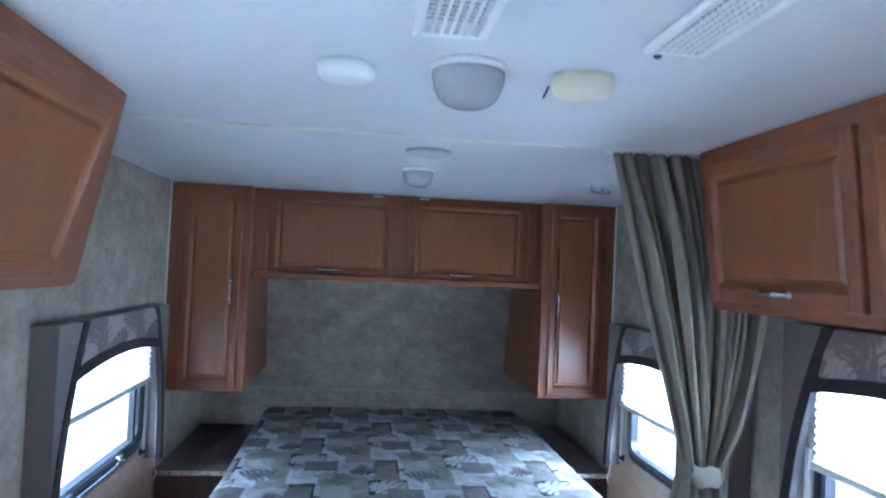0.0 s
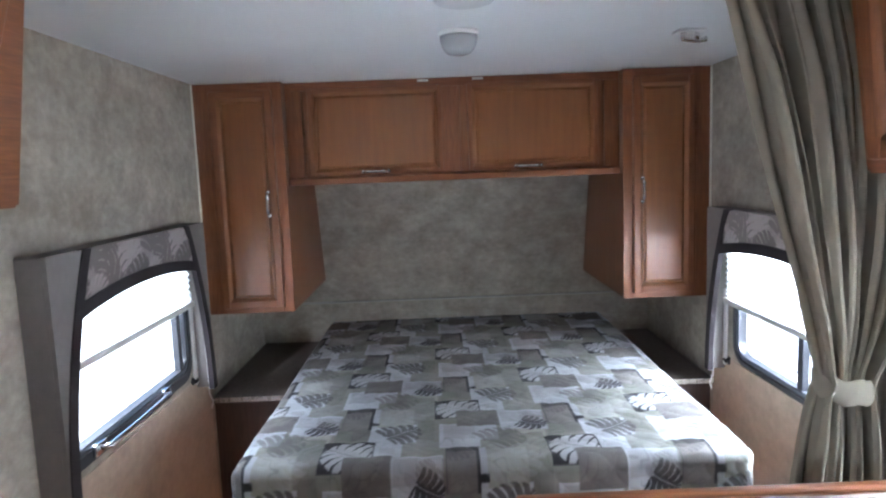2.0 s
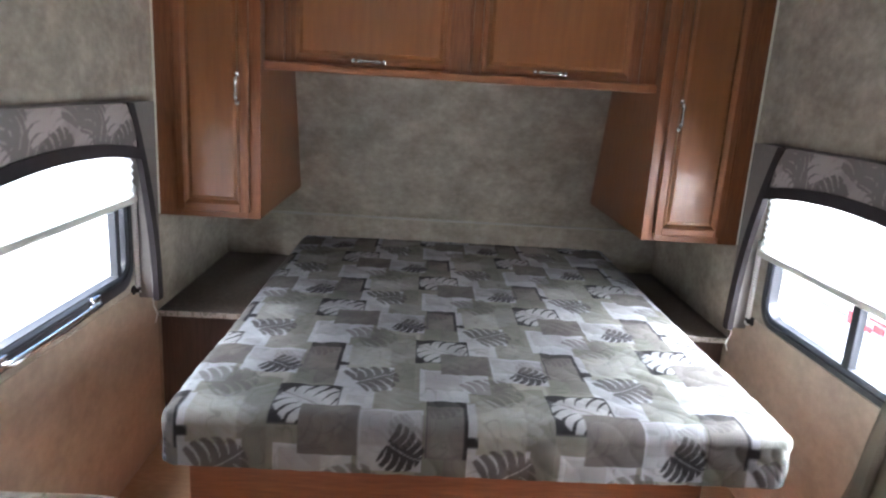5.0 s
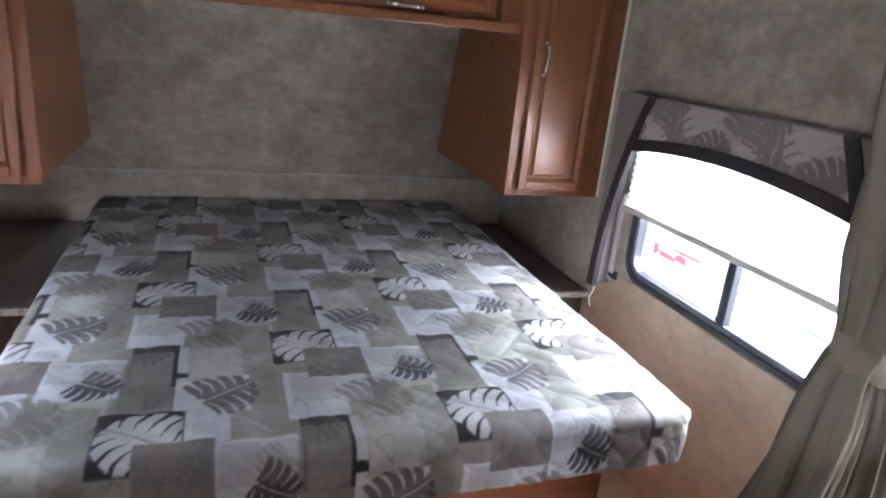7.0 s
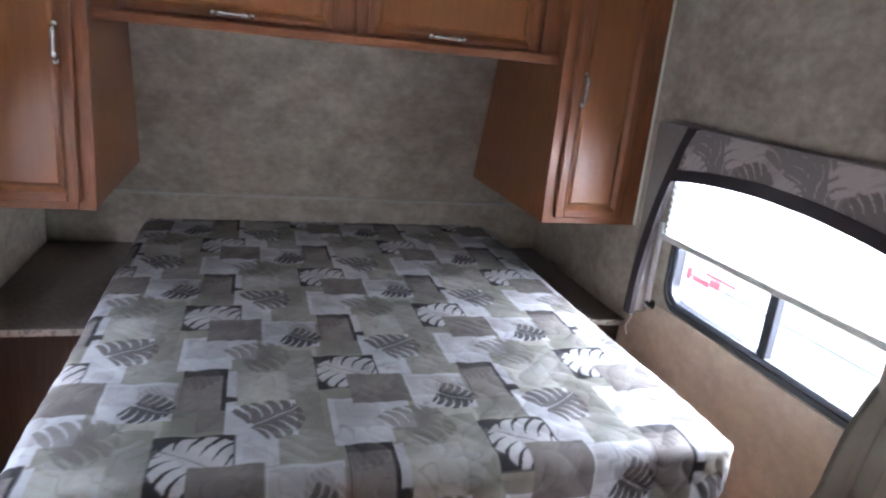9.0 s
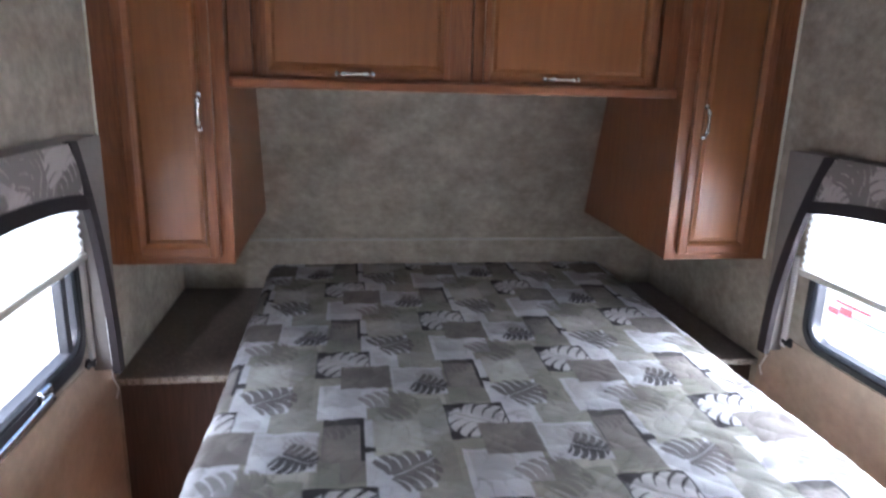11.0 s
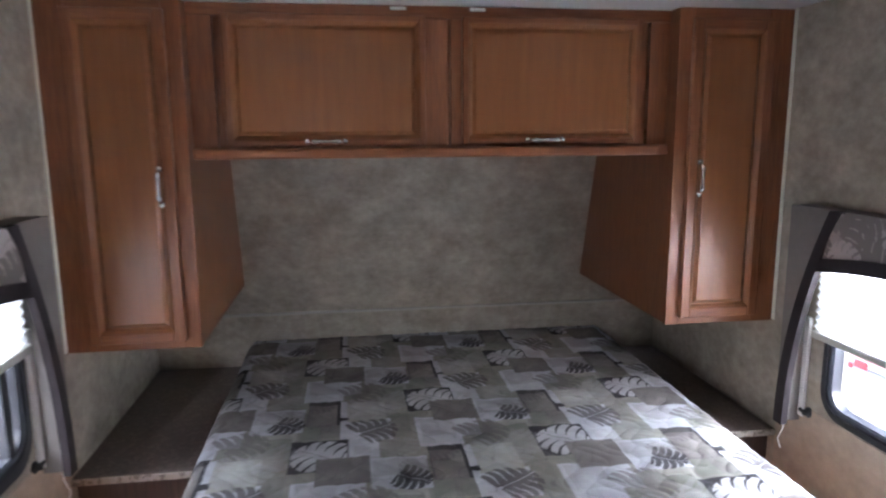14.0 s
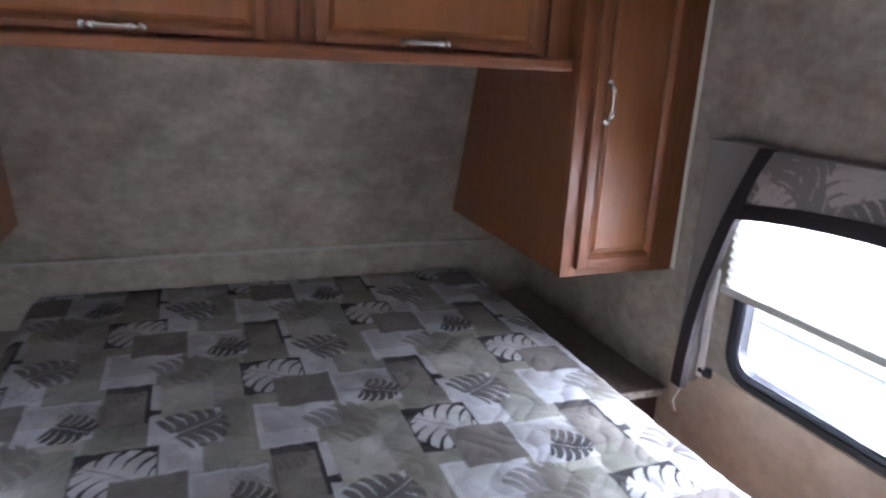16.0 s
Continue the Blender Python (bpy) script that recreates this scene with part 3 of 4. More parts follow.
def valance(side, yc, dz, hem, mirror_print):
    """A padded window valance box: side returns, a fabric front with an arched opening, dark braid along the edges, and its shade."""
    depth, half, zb, zt = 0.07, 0.57, 0.645 + dz, 1.36 + dz
    xw, xf = side * W, side * (W - depth)
    v = thing("window_valance", (xw, yc, zb), "padded grey leaf-print window valance with dark braid edging", "valance", "window valances")
    inv = Matrix.Translation((-xw, -yc, -zb))

    def leg(z):
        return half - 0.175 * ((z - zb) / (zt - zb)) ** 2

    def arch(y):
        return zb + 0.53 + 0.035 * (1 - ((y - yc) / 0.42) ** 2)

    def put(name, bm, mat):
        parts(name, bm, mat, v, inv)

    # returns and top
    bm = bmesh.new()
    for s in (-1, 1):
        ya, yb = sorted((yc + s * half, yc + s * (half - 0.016)))
        slab(bm, *sorted((xw, xf)), ya, yb, zb, zt, 0.003)
    slab(bm, *sorted((xw, xf)), yc - half + 0.016, yc + half - 0.016, zt - 0.014, zt, 0.003)
    put("return", bm, GREY_CLOTH)
    # plain cloth outside the braid
    bm = bmesh.new()
    n = 24
    for s in (-1, 1):
        rows = []
        for k in range(n + 1):
            z = zb + (zt - zb) * k / n
            a, b = yc + s * (half - 0.001), yc + s * (leg(z) - 0.002)
            rows.append([bm.verts.new((x, y, z)) for x, y in ((xf, a), (xf, b), (xf - side * 0.012, b), (xf - side * 0.012, a))])
        for r, q in zip(rows, rows[1:]):
            for i in range(4):
                bm.faces.new((r[i], r[(i + 1) % 4], q[(i + 1) % 4], q[i]))
    put("side_cloth", bm, GREY_CLOTH)
    # braid on the legs and along the arch
    bm = bmesh.new()
    for s in (-1, 1):
        rows = []
        for k in range(n + 1):
            z = zb + (zt - zb) * k / n
            a, b = yc + s * leg(z), yc + s * (leg(z) - 0.042)
            rows.append([bm.verts.new((x, y, z)) for x, y in ((xf + side * 0.004, a), (xf + side * 0.004, b), (xf - side * 0.017, b), (xf - side * 0.017, a))])
        for r, q in zip(rows, rows[1:]):
            for i in range(4):
                bm.faces.new((r[i], r[(i + 1) % 4], q[(i + 1) % 4], q[i]))
        bm.faces.new(rows[0])
        bm.faces.new(rows[-1])
    rows = []
    ye = leg(zb + 0.53) - 0.03
    for k in range(25):
        y = yc - ye + 2 * ye * k / 24
        z = arch(y)
        rows.append([bm.verts.new((x, y, zz)) for x, zz in ((xf + side * 0.004, z), (xf - side * 0.0165, z), (xf - side * 0.0165, z + 0.04), (xf + side * 0.004, z + 0.04))])
    for r, q in zip(rows, rows[1:]):
        for i in range(4):
            bm.faces.new((r[i], r[(i + 1) % 4], q[(i + 1) % 4], q[i]))
    put("braid", bm, DARK_BAND)
    # printed front
    gu = np.linspace(-1, 1, 150)
    gv = np.linspace(0, 1, 40)
    U, V = np.meshgrid(gu, gv)
    z0 = arch(yc + U * 0.41) + 0.036
    Z = z0 + (zt - 0.003 - z0) * V
    Y = yc + U * (half - 0.175 * ((Z - zb) / (zt - zb)) ** 2 - 0.034)
    X = xf - side * (0.010 + 0.006 * np.sin(V * math.pi)) + 0 * Y
    front = sheet("front", X - xw, Y - yc, Z - zb, LEAF_CLOTH, v)
    paint(front.data, tropic((Y - yc) * mirror_print + 0.1, Z - zb, 0.66))
    # pleated shade with its bottom rail and cord
    bm = bmesh.new()
    rows = []
    count = int((zt - 0.02 - hem) / 0.012)
    for k in range(count + 1):
        z = zt - 0.02 - (zt - 0.02 - hem) * k / count
        x = side * (W - 0.03 - (0.011 if k % 2 else 0.0))
        rows.append([bm.verts.new((x, y, z)) for y in (yc - 0.475, yc + 0.475)])
    for r, q in zip(rows, rows[1:]):
        bm.faces.new((r[0], r[1], q[1], q[0]))
    bmesh.ops.transform(bm, matrix=inv, verts=bm.verts)
    part("shade", bm, SHADE, v, False, "white pleated shade drawn half down")
    bm = bmesh.new()
    slab(bm, *sorted((side * (W - 0.02), side * (W - 0.05))), yc - 0.48, yc + 0.48, hem - 0.024, hem, 0.004)
    put("rail", bm, plain("ivory_rail", (0.6, 0.59, 0.54), 0.4))
    bm = bmesh.new()
    for s in (-1, 1):
        y = yc + s * 0.545
        slab(bm, *sorted((side * W, side * (W - 0.012))), y - 0.012, y + 0.012, zb + 0.02, hem + 0.02, 0.003)
    put("cord_guide", bm, WHITE)
    bm = bmesh.new()
    y = yc + 0.556
    tube(bm, [(side * (W - 0.05), y, zb + 0.3), (side * (W - 0.055), y, zb + 0.02), (side * (W - 0.05), y + 0.01, zb - 0.03), (side * (W - 0.06), y + 0.02, zb - 0.07), (side * (W - 0.055), y + 0.01, zb - 0.10)], 0.0025, 6)
    put("cord", bm, WHITE)
    return v


valance(1, 2.66, 0.0, 0.98, 1)
valance(-1, 2.615, 0.02, 1.062, -1)
valance(1, 1.25, 0.13, 1.10, 1)


def knob(side, y, z):
    bm = bmesh.new()
    m = Matrix.Translation((side * W, y, z)) @ Matrix.Rotation(-side * math.pi / 2, 4, "Y")
    lathe(bm, [(0.017, 0), (0.017, 0.006), (0.012, 0.010), (0.009, 0.012), (0.009, 0.02), (0.006, 0.024)], (0, 0, 0), 20)
    lathe(bm, [(0.008, 0), (0.008, 0.014), (0.006, 0.016)], (0.0, 0.026, 0.0), 14)
    ob = part("shade_cord_tensioner", bm, BLACK, None, True)
    ob.matrix_world = m
    return tagged(ob, "small black cord tensioner screwed to the wall", "fitting", "cord tensioners")


knob(1, 3.174, 0.688)
knob(-1, 3.129, 0.705)

# ---- wardrobes and bridge cabinet over the bed ----
YW = 3.40


def wardrobe(side):
    w = thing("wardrobe_cabinet", (side * 0.9625, 3.8, 0.937), "tall oak wall-hung wardrobe cabinet with raised panel door", "cabinet", "wardrobes beside the bed")
    inv = w.matrix_world.inverted()
    x0, x1 = (0.765, W) if side > 0 else (-W, -0.765)
    body = part("body", prism(x0, x1, [(YW + 0.02, 0.937), (wall_y(0.937) - 0.002, 0.937), (wall_y(ZC) - 0.002, ZC - 0.001), (YW + 0.02, ZC - 0.001)], 0.002), OAK_UP, w)
    body.matrix_local = inv
    bm = bmesh.new()
    inner, outer = side * 0.765, side * W
    slab(bm, *sorted((inner - side * 0.002, side * 0.815)), YW, YW + 0.02, 0.935, ZC - 0.002, 0.003)
    slab(bm, *sorted((outer, side * 1.075)), YW, YW + 0.02, 0.935, ZC - 0.002, 0.003)
    parts("stile", bm, OAK_UP, w, inv)
    bm = bmesh.new()
    slab(bm, *sorted((side * 0.815, side * 1.075)), YW + 0.001, YW + 0.02, 0.935, 0.985, 0.003)
    slab(bm, *sorted((side * 0.815, side * 1.075)), YW + 0.001, YW + 0.02, 1.93, ZC - 0.002, 0.003)
    parts("rail", bm, OAK_X, w, inv)
    d = panel_door(w, 0.28, 0.98, inv @ Matrix.Translation((0.805 if side > 0 else -1.085, YW, 0.962)), 0.034)
    pull(d, (0.04 if side > 0 else 0.24, -0.02, 0.475), (0, 0, 1), (0, -1, 0), 0.105)
    return w


wardrobe(1)
wardrobe(-1)

b = thing("overbed_cabinet", (0, 3.86, 1.525), "oak bridge cabinet with two raised panel doors over the bed", "cabinet")
inv = b.matrix_world.inverted()
YD = 3.465
body = part("body", prism(-0.764, 0.764, [(YD + 0.02, 1.53), (wall_y(1.53) - 0.002, 1.53), (wall_y(ZC) - 0.002, ZC - 0.001), (YD + 0.02, ZC - 0.001)], 0.002), OAK_X, b)
body.matrix_local = inv
bm = bmesh.new()
for xa, xb in ((-0.763, -0.688), (-0.677, -0.63), (-0.075, 0.0235), (0.0325, 0.09), (0.63, 0.684), (0.695, 0.763)):
    slab(bm, xa, xb, YD, YD + 0.018, 1.545, ZC - 0.04, 0.003)
parts("stile", bm, OAK_UP, b, inv)
bm = bmesh.new()
slab(bm, -0.763, 0.763, YD - 0.001, YD + 0.02, 1.94, ZC - 0.002, 0.003)
slab(bm, -0.762, 0.762, YD - 0.028, YD + 0.02, 1.514, 1.548, 0.005)
slab(bm, -0.752, 0.720, YD - 0.050, YD - 0.027, 1.513, 1.545, 0.007)
parts("rail", bm, OAK_X, b, inv)
for xa, xb, hx in ((-0.66, -0.048, -0.361), (0.068, 0.662, 0.339)):
    d = panel_door(b, xb - xa, 0.395, inv @ Matrix.Translation((xa, YD, 1.551)), 0.021)
    pull(d, (hx - xa, -0.02, 0.014), (1, 0, 0), (0, -1, 0), 0.115)
for x in (-0.13, 0.119):
    bm = bmesh.new()
    slab(bm, x - 0.025, x + 0.025, YD - 0.014, YD - 0.001, 1.963, 1.972, 0.003)
    part("catch", bm, WHITE, b, False, "small white plastic catch").matrix_local = inv

# ---- bed and night tables ----
bed = thing("bed", (0.05, 3.27, 0), "double bed with a leaf patchwork mattress on a brown wooden base", "bed")
inv = bed.matrix_world.inverted()
bm = bmesh.new()
slab(bm, -0.70, 0.66, 2.36, YB - 0.02, 0.0, 0.525, 0.004)
part("base", bm, wood("red_brown_base_wood", (0.30, 0.098, 0.042), (0.20, 0.063, 0.028), (1.6, 26, 26)), bed).matrix_local = inv


def quilt(x, y):
    a = np.sin((x + 0.035 * np.sin(y * 31)) * 34)
    c = np.sin((y + 0.035 * np.sin(x * 31)) * 34)
    return 0.005 * np.sqrt(np.abs(a * c)) + 0.010 * (hash_noise(x * 3.1, y * 3.1, 9) - 0.5) + 0.007 * np.clip((y - 3.0) / 1.2, 0, 1)


m = cushion("mattress", -0.755, 0.868, 2.305, YB - 0.022, 0.672, 0.145, 0.0038, 0.035, PRINT, patchwork_soft, bed, quilt)
m["label"] = "quilted mattress in grey and khaki leaf patchwork"
m.matrix_local = inv


def night_table(x0, x1):
    n = thing("night_table", ((x0 + x1) / 2, 3.78, 0), "built-in brown night table with stone-look top", "night table", "night tables beside the bed")
    inv = n.matrix_world.inverted()
    box("body", x0, x1, 3.37, YB - 0.02, 0.0, 0.535, BROWN_WOOD, n, 0.002).matrix_local = inv
    box("top", x0 + 0.002, x1 - 0.002, 3.335, YB - 0.02, 0.537, 0.56, NIGHT_TOP, n, 0.004).matrix_local = inv
    box("edge", x0 + 0.002, x1 - 0.002, 3.328, 3.334, 0.537, 0.5595, NIGHT_EDGE, n, 0.002).matrix_local = inv


night_table(-W + 0.001, -0.762)
night_table(0.875, W - 0.001)

# ---- overhead cabinets by the galley and the dinette ----


def overhead(side, end_top, end_bot, x_top, x_bot, z0, y_start, doors, label):
    """A long overhead cabinet with a leaning face; end_top and end_bot: where its end stands at the ceiling and at its foot."""
    c = thing("overhead_cabinet", (side * W, y_start, z0), label, "cabinet", "overhead cabinets")
    inv = c.matrix_world.inverted()
    zt = ZC - 0.001
    bm = bmesh.new()
    pts = [(side * W, y_start, z0), (side * x_bot, y_start, z0), (side * x_top, y_start, zt), (side * W, y_start, zt), (side * W, end_bot, z0), (side * x_bot, end_bot, z0), (side * x_top, end_top, zt), (side * W, end_top, zt)]
    vs = [bm.verts.new(p) for p in pts]
    for f in ((0, 1, 2, 3), (4, 5, 6, 7), (0, 1, 5, 4), (1, 2, 6, 5), (2, 3, 7, 6), (3, 0, 4, 7)):
        bm.faces.new([vs[k] for k in f])
    bmesh.ops.recalc_face_normals(bm, faces=bm.faces)
    bmesh.ops.bevel(bm, geom=list(bm.edges), offset=0.006, segments=2, affect="EDGES")
    part("body", bm, OAK_Y, c).matrix_local = inv
    lean = math.atan2(x_bot - x_top, zt - z0)
    h = math.hypot(x_bot - x_top, zt - z0)
    for ya, yb in doors:
        foot = Vector((side * x_bot, yb if side > 0 else ya, z0))
        turn = Matrix.Rotation(radians(-90 if side > 0 else 90), 4, "Z") @ Matrix.Rotation(lean, 4, "X")
        d = panel_door(c, yb - ya, h - 0.075, inv @ Matrix.Translation(foot) @ turn @ Matrix.Translation((0, 0.0, 0.03)), 0.042)
        pull(d, ((yb - ya) / 2, -0.02, 0.03), (1, 0, 0), (0, -1, 0), 0.13)
    return c


overhead(1, 1.80, 1.785, 0.775, 0.825, 1.522, -0.9, [(1.16, 1.745), (0.56, 1.145), (-0.07, 0.505)], "oak overhead cabinet with raised panel doors above the dinette window")
overhead(-1, 1.56, 1.68, 0.755, 0.895, 1.522, -0.9, [(0.74, 1.51), (-0.05, 0.71)], "oak overhead cabinet with raised panel doors above the counter")

# ---- curtain ----
cur = thing("curtain", (0.94, 1.98, 0.1), "olive taupe pleated curtain gathered by a tie-back", "curtain")
inv = cur.matrix_world.inverted()
gs = np.linspace(0, 1, 420)
gz = np.linspace(0, 1, 130)
S, T = np.meshgrid(gs, gz)
Z = 1.972 - T * (1.972 - 0.12)
ZT = 1.0
k = np.clip((1.972 - Z) / (1.972 - ZT), 0, 1)
low = np.clip((ZT - Z) / (ZT - 0.12), 0, 1)
left = 0.535 + 0.322 * k ** 1.1 - 0.06 * np.sqrt(low) * (1 + 0.6 * low)
right = 1.03 + 0.065 * np.sin(k * 3.1416) - 0.066 * k + 0.06 * np.sqrt(low)
pinch = np.exp(-((Z - ZT) / 0.10) ** 2)
folds = S * 14.0 + 0.6 * np.sin(S * 9.0 + 1.0) + 0.03 * np.sin(Z * 3 + S * 14)
amp = (0.042 + 0.014 * np.sin(S * 23)) * (1 - 0.35 * pinch) * (0.45 + 0.55 * np.clip(k * 4, 0, 1)) * np.clip(0.25 + np.minimum(S, 1 - S) * 9, 0, 1)
X = left + (right - left) * S + 0.010 * np.cos(folds * 6.2832) * (1 - pinch)
Y = 1.845 + 0.135 * k ** 1.3 + 0.05 * np.sqrt(low) + 1.2 * amp * (1 + 0.5 * low) * (1.1 - 2.4 * np.abs(np.sin(folds * 3.1416)) ** 0.7 + 0.3 * np.sin(folds * 12.566 + 1.2) + 0.2 * np.sin(S * 41)) + 0.006 * np.sin(Z * 9 + S * 30)
cl = sheet("cloth", X, Y, Z, CURTAIN, cur)
cl.matrix_local = inv
sol = cl.modifiers.new("thickness", "SOLIDIFY")
sol.thickness = 0.002
bm = bmesh.new()
rows = []
for q in range(41):
    t = 6.2832 * q / 40
    cx_, cy_ = 0.915 + 0.066 * math.cos(t), 1.978 + 0.06 * math.sin(t)
    sag = 0.012 * math.sin(t) + 0.004 * math.sin(t * 7)
    rows.append([bm.verts.new((cx_ + ox * math.cos(t), cy_ + ox * math.sin(t), ZT + sag + dz)) for ox, dz in ((0, -0.032), (0.007, -0.02), (0.008, 0.02), (0, 0.032))])
for r, q in zip(rows, rows[1:]):
    for i in range(3):
        bm.faces.new((r[i], r[i + 1], q[i + 1], q[i]))
part("tie_back", bm, CURTAIN, cur, True).matrix_local = inv
bm = bmesh.new()
slab(bm, 0.50, 1.155, 1.83, 1.86, 1.970, ZC - 0.001, 0.003)
tagged(part("curtain_track", bm, WHITE), "slim white ceiling curtain track", "track")

# ---- dinette ----
din = thing("dinette_bench", (0.62, 1.5, 0), "dinette bench with oak back panel and leaf-print cushions", "bench")
inv = din.matrix_world.inverted()
box("back_panel", 0.06, W - 0.002, 1.665, 1.69, 0.0, 0.87, OAK_X, din, 0.002).matrix_local = inv
box("cap", 0.055, W - 0.002, 1.668, 1.692, 0.87, 0.886, OAK_X, din, 0.006).matrix_local = inv
box("seat_box", 0.06, W - 0.002, 1.10, 1.664, 0.0, 0.36, OAK_X, din, 0.004).matrix_local = inv
# same cloth as the valances; its paler ground paints in the stronger light here
for x0, x1 in ((0.06, 0.515), (0.52, 1.05)):
    c = cushion("back_cushion", x0, x1, 1.50, 1.664, 0.880, 0.40, 0.006, 0.03, LEAF_CLOTH, lambda a, b: tropic(a, b, 0.9, (0.47, 0.43, 0.405)), din, lambda a, b: 0.006 * hash_noise(a * 9, b * 9, 4))
    c.matrix_local = inv
    c = cushion("seat_cushion", x0, x1, 1.08, 1.498, 0.47, 0.108, 0.012, 0.03, LEAF_CLOTH, lambda a, b: tropic(a, b, 0.9, (0.47, 0.43, 0.405)), din, lambda a, b: 0.006 * hash_noise(a * 9, b * 9, 4))
    c.matrix_local = inv

# ---- galley counter ----
gal = thing("kitchen_counter", (-0.8, 0.7, 0), "oak galley cabinet with a speckled stone-look countertop", "counter")
inv = gal.matrix_world.inverted()
bm = bmesh.new()
slab(bm, -W + 0.002, -0.49, -0.9, 1.60, 0.0, 0.862, 0.004)
part("body", bm, OAK_UP, gal).matrix_local = inv
bm = bmesh.new()
R = 0.11
outline = [(-W + 0.002, -0.9), (-0.455, -0.9)] + [(-0.455 - R + R * math.cos(radians(a)), 1.645 - R + R * math.sin(radians(a))) for a in range(0, 91, 9)] + [(-W + 0.002, 1.645)]
lo = [bm.verts.new((x, y, 0.864)) for x, y in outline]
f = bm.faces.new(lo)
ext = bmesh.ops.extrude_face_region(bm, geom=[f])
bmesh.ops.translate(bm, vec=(0, 0, 0.036), verts=[g for g in ext["geom"] if isinstance(g, bmesh.types.BMVert)])
bmesh.ops.recalc_face_normals(bm, faces=bm.faces)
bmesh.ops.bevel(bm, geom=[e for e in bm.edges if abs(e.verts[0].co.z - e.verts[1].co.z) < 1e-4], offset=0.007, segments=3, affect="EDGES")
part("countertop", bm, STONE, gal).matrix_local = inv

# ---- ceiling fittings ----


def dome_lamp(x, y, r, squash, deep):
    lamp = thing("ceiling_lamp", (x, y, ZC), "frosted glass dome ceiling lamp, switched off", "lamp", "ceiling lamps")
    bm = bmesh.new()
    lathe(bm, [(r * 1.05, 0), (r * 1.05, -0.006), (r * 1.01, -0.014)], (0, 0, 0), 40, squash)
    part("base", bm, WHITE, lamp, True)
    bm = bmesh.new()
    prof = [(r * math.cos(radians(a)) ** 0.6, -0.014 - r * deep * math.sin(radians(a))) for a in range(0, 88, 8)]
    lathe(bm, prof, (0, 0, 0), 48, squash)
    part("shade", bm, DOME, lamp, True, "ribbed frosted glass shade")
    return lamp


dome_lamp(-0.02, 1.15, 0.068, 1.0, 0.95)
dome_lamp(0.0, 2.47, 0.058, 1.0, 1.0)


def disc(name, x, y, r, h, mat, label, category):
    bm = bmesh.new()
    lathe(bm, [(r, 0), (r, -h * 0.45), (r * 0.93, -h * 0.8), (r * 0.8, -h), (r * 0.3, -h * 1.04)], (0, 0, 0), 40)
    ob = part(name, bm, mat, None, True)
    ob.matrix_world = Matrix.Translation((x, y, ZC))
    return tagged(ob, label, category)


disc("smoke_detector", 0.205, 1.17, 0.06, 0.035, CREAM, "round yellowed smoke detector on the ceiling", "detector")
disc("ceiling_cover", -0.245, 1.20, 0.055, 0.03, WHITE, "round white plastic ceiling cover", "cover")
disc("ceiling_speaker", 0.0, 2.07, 0.075, 0.014, plain("grey_white_plastic", (0.5, 0.51, 0.53), 0.5), "flat round white ceiling speaker", "speaker")
bm = bmesh.new()
tube(bm, [(0.13, 1.14, ZC - 0.028), (0.115, 1.12, ZC - 0.055)], 0.002, 6)
tagged(part("test_pin", bm, BLACK), "thin dark pull pin by the smoke detector", "pin")


def grille(x0, x1, y0, y1, drop, cols, rows, label):
    """An air vent: a framed egg-crate grille below the ceiling."""
    g = thing("ceiling_vent", ((x0 + x1) / 2, (y0 + y1) / 2, ZC), label, "vent", "ceiling vents")
    inv = g.matrix_world.inverted()
    bm = bmesh.new()
    e = 0.016
    slab(bm, x0 - e, x0, y0 - e, y1 + e, ZC - drop, ZC, 0.004)
    slab(bm, x1, x1 + e, y0 - e, y1 + e, ZC - drop, ZC, 0.004)
    slab(bm, x0, x1, y0 - e, y0, ZC - drop, ZC, 0.003)
    slab(bm, x0, x1, y1, y1 + e, ZC - drop, ZC, 0.003)
    for k in range(1, cols):
        x = x0 + (x1 - x0) * k / cols
        slab(bm, x - 0.0022, x + 0.0022, y0, y1, ZC - drop + 0.001, ZC - drop + 0.005)
    for k in range(1, rows):
        y = y0 + (y1 - y0) * k / rows
        slab(bm, x0, x1, y - 0.0016, y + 0.0022, ZC - drop + 0.0015, ZC - drop + 0.0045)
    tagged(part("grid", bm, WHITE, g), kind="stuff").matrix_local = inv
    # near-black sheet on the ceiling: shade inside the grille's holes, put into colour
    box("hole_shade", x0, x1, y0, y1, ZC - 0.003, ZC - 0.001, plain("painted_hole_shade", (0.05, 0.05, 0.055), 0.8), g, 0).matrix_local = inv


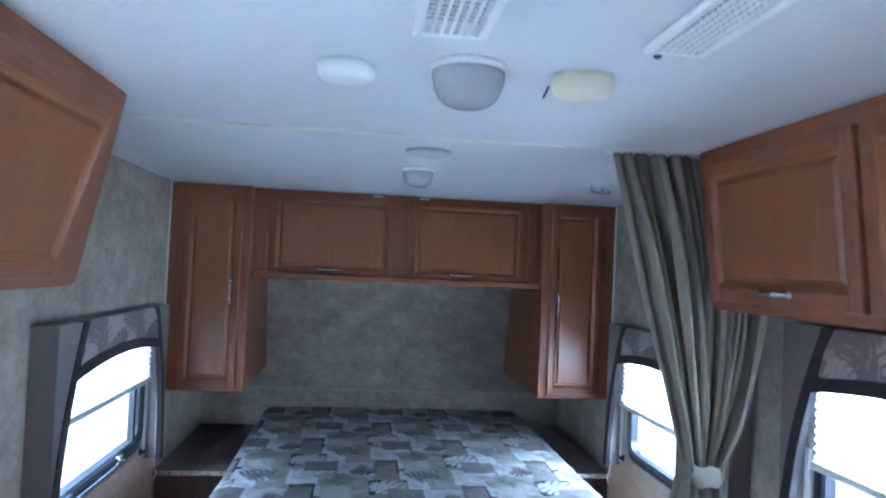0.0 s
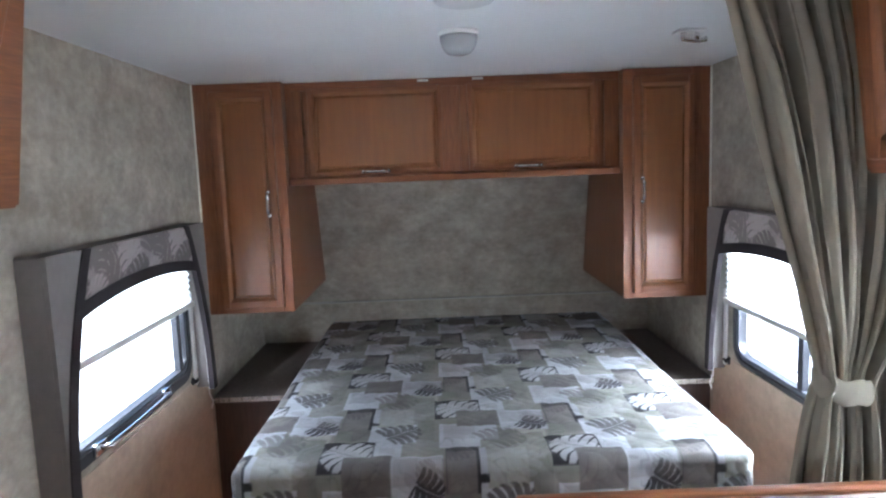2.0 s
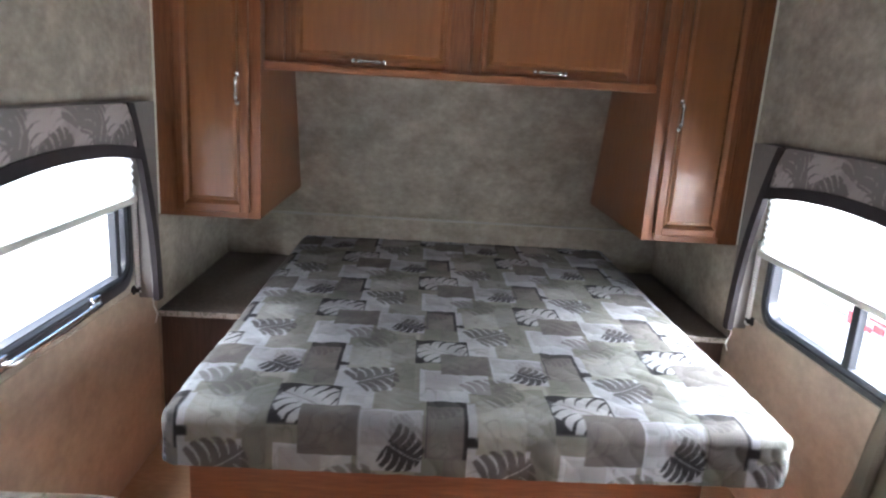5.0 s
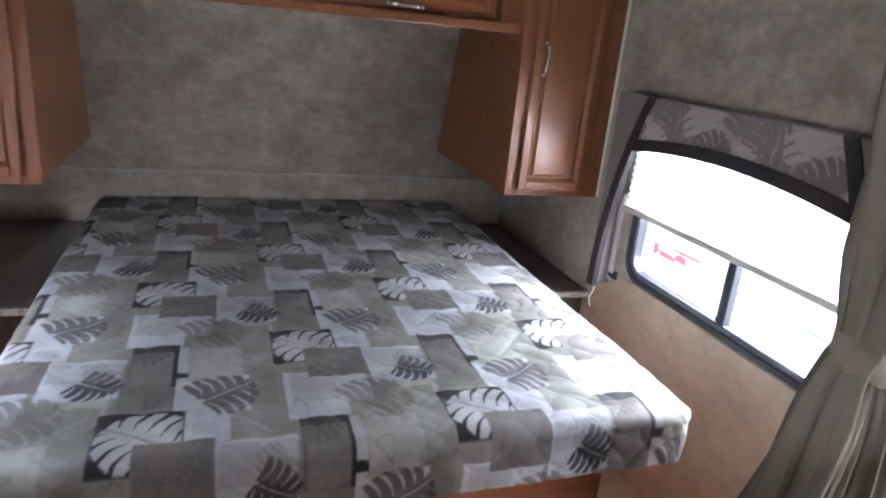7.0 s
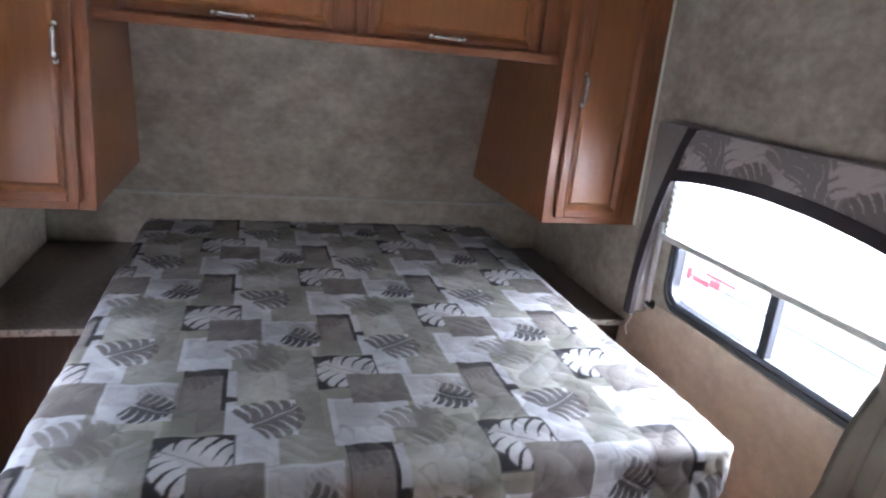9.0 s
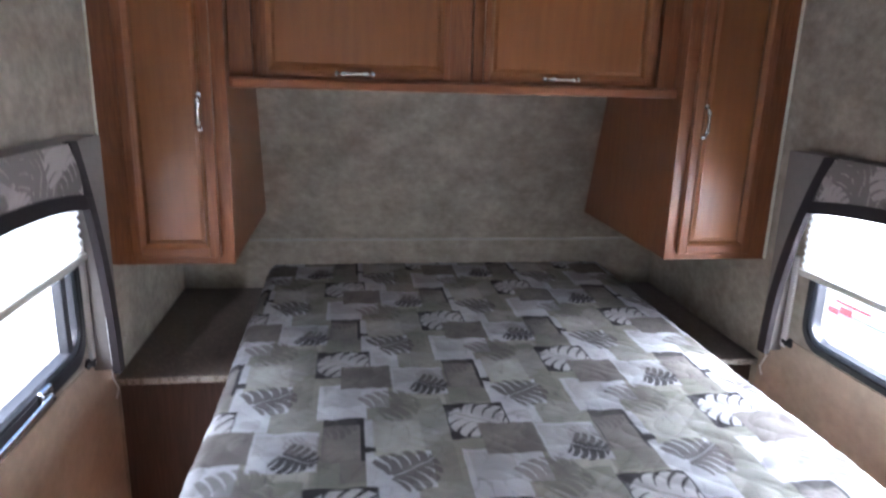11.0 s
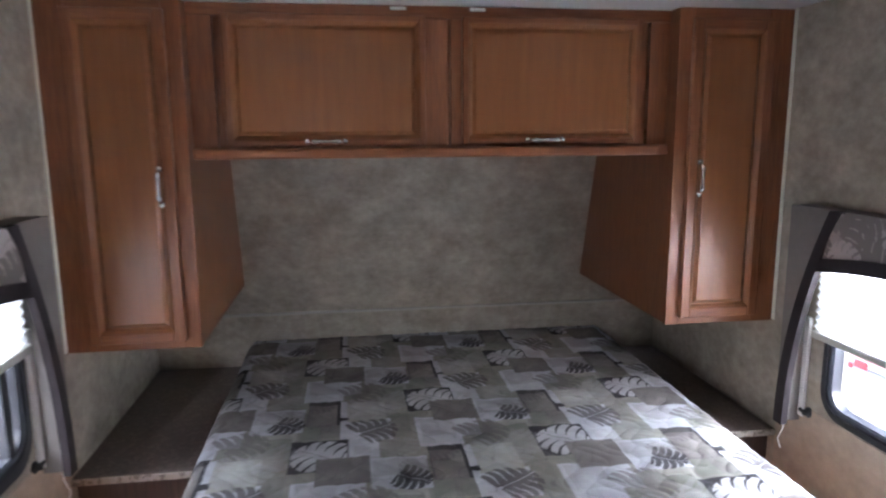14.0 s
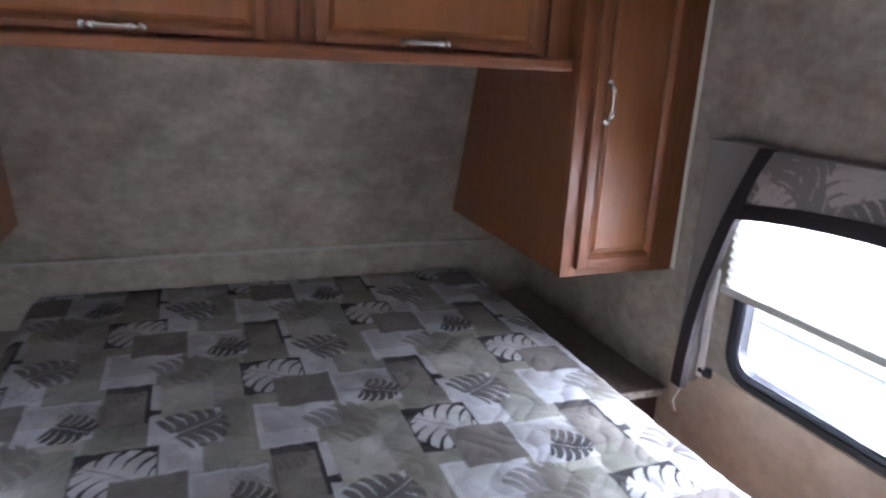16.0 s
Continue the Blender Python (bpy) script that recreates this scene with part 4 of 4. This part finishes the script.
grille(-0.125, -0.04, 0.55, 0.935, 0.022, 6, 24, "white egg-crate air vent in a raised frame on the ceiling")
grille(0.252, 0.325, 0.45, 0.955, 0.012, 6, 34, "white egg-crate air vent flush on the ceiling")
bm = bmesh.new()
lathe(bm, [(0.007, 0), (0.007, -0.004), (0.003, -0.006)], (0, 0, 0), 12)
o = part("screw_cap", bm, BLACK)
o.matrix_world = Matrix.Translation((0.278, 1.004, ZC))
tagged(o, "small dark screw cap in the ceiling", "screw")
jack = thing("ceiling_bracket", (0.76, 2.58, ZC), "small chrome and white bracket on the ceiling", "bracket")
bm = bmesh.new()
slab(bm, -0.055, 0.035, -0.035, 0.035, -0.008, 0, 0.003)
part("plate", bm, WHITE, jack)
bm = bmesh.new()
tube(bm, [(-0.03, 0, -0.008), (-0.03, 0, -0.03), (0.02, 0, -0.036), (0.045, 0, -0.03)], [0.01, 0.008, 0.007, 0.009], 10)
tube(bm, [(0.015, 0, -0.006), (0.015, 0, -0.034)], 0.007, 10)
part("arm", bm, CHROME, jack, True)

# ---- outside ----
GROUND = plain("pale_gravel", (0.62, 0.61, 0.59), 0.9, 0, 0.1, 3, 0.3)
bm = bmesh.new()
slab(bm, -400, 400, -400, 400, -0.85, -0.8)
tagged(part("ground", bm, GROUND), "pale gravel lot", "ground", kind="structure")
tr_ = thing("parked_trailer", (4.9, 8.0, -0.8), "white parked travel trailer with a red emblem", "trailer")
inv = tr_.matrix_world.inverted()
box("body", 3.7, 6.1, 3.6, 12.6, -0.3, 2.2, plain("white_trailer_skin", (0.88, 0.88, 0.88), 0.4, 0, 0.03, 2), tr_, 0.12).matrix_local = inv
box("skirt", 3.75, 6.05, 3.7, 12.5, -0.79, -0.302, plain("pale_blue_grey_skirt", (0.66, 0.70, 0.76), 0.5), tr_, 0.02).matrix_local = inv
RED = plain("faded_red_paint", (0.55, 0.04, 0.05), 0.5)
bm = bmesh.new()
slab(bm, 3.685, 3.699, 5.60, 6.00, -0.190, -0.165, 0.004)
slab(bm, 3.685, 3.699, 5.80, 5.93, -0.270, -0.210, 0.004)
slab(bm, 3.685, 3.699, 5.95, 6.17, -0.300, -0.260, 0.004)
slab(bm, 3.685, 3.699, 6.21, 6.27, -0.310, -0.200, 0.004)
parts("emblem", bm, RED, tr_, inv)
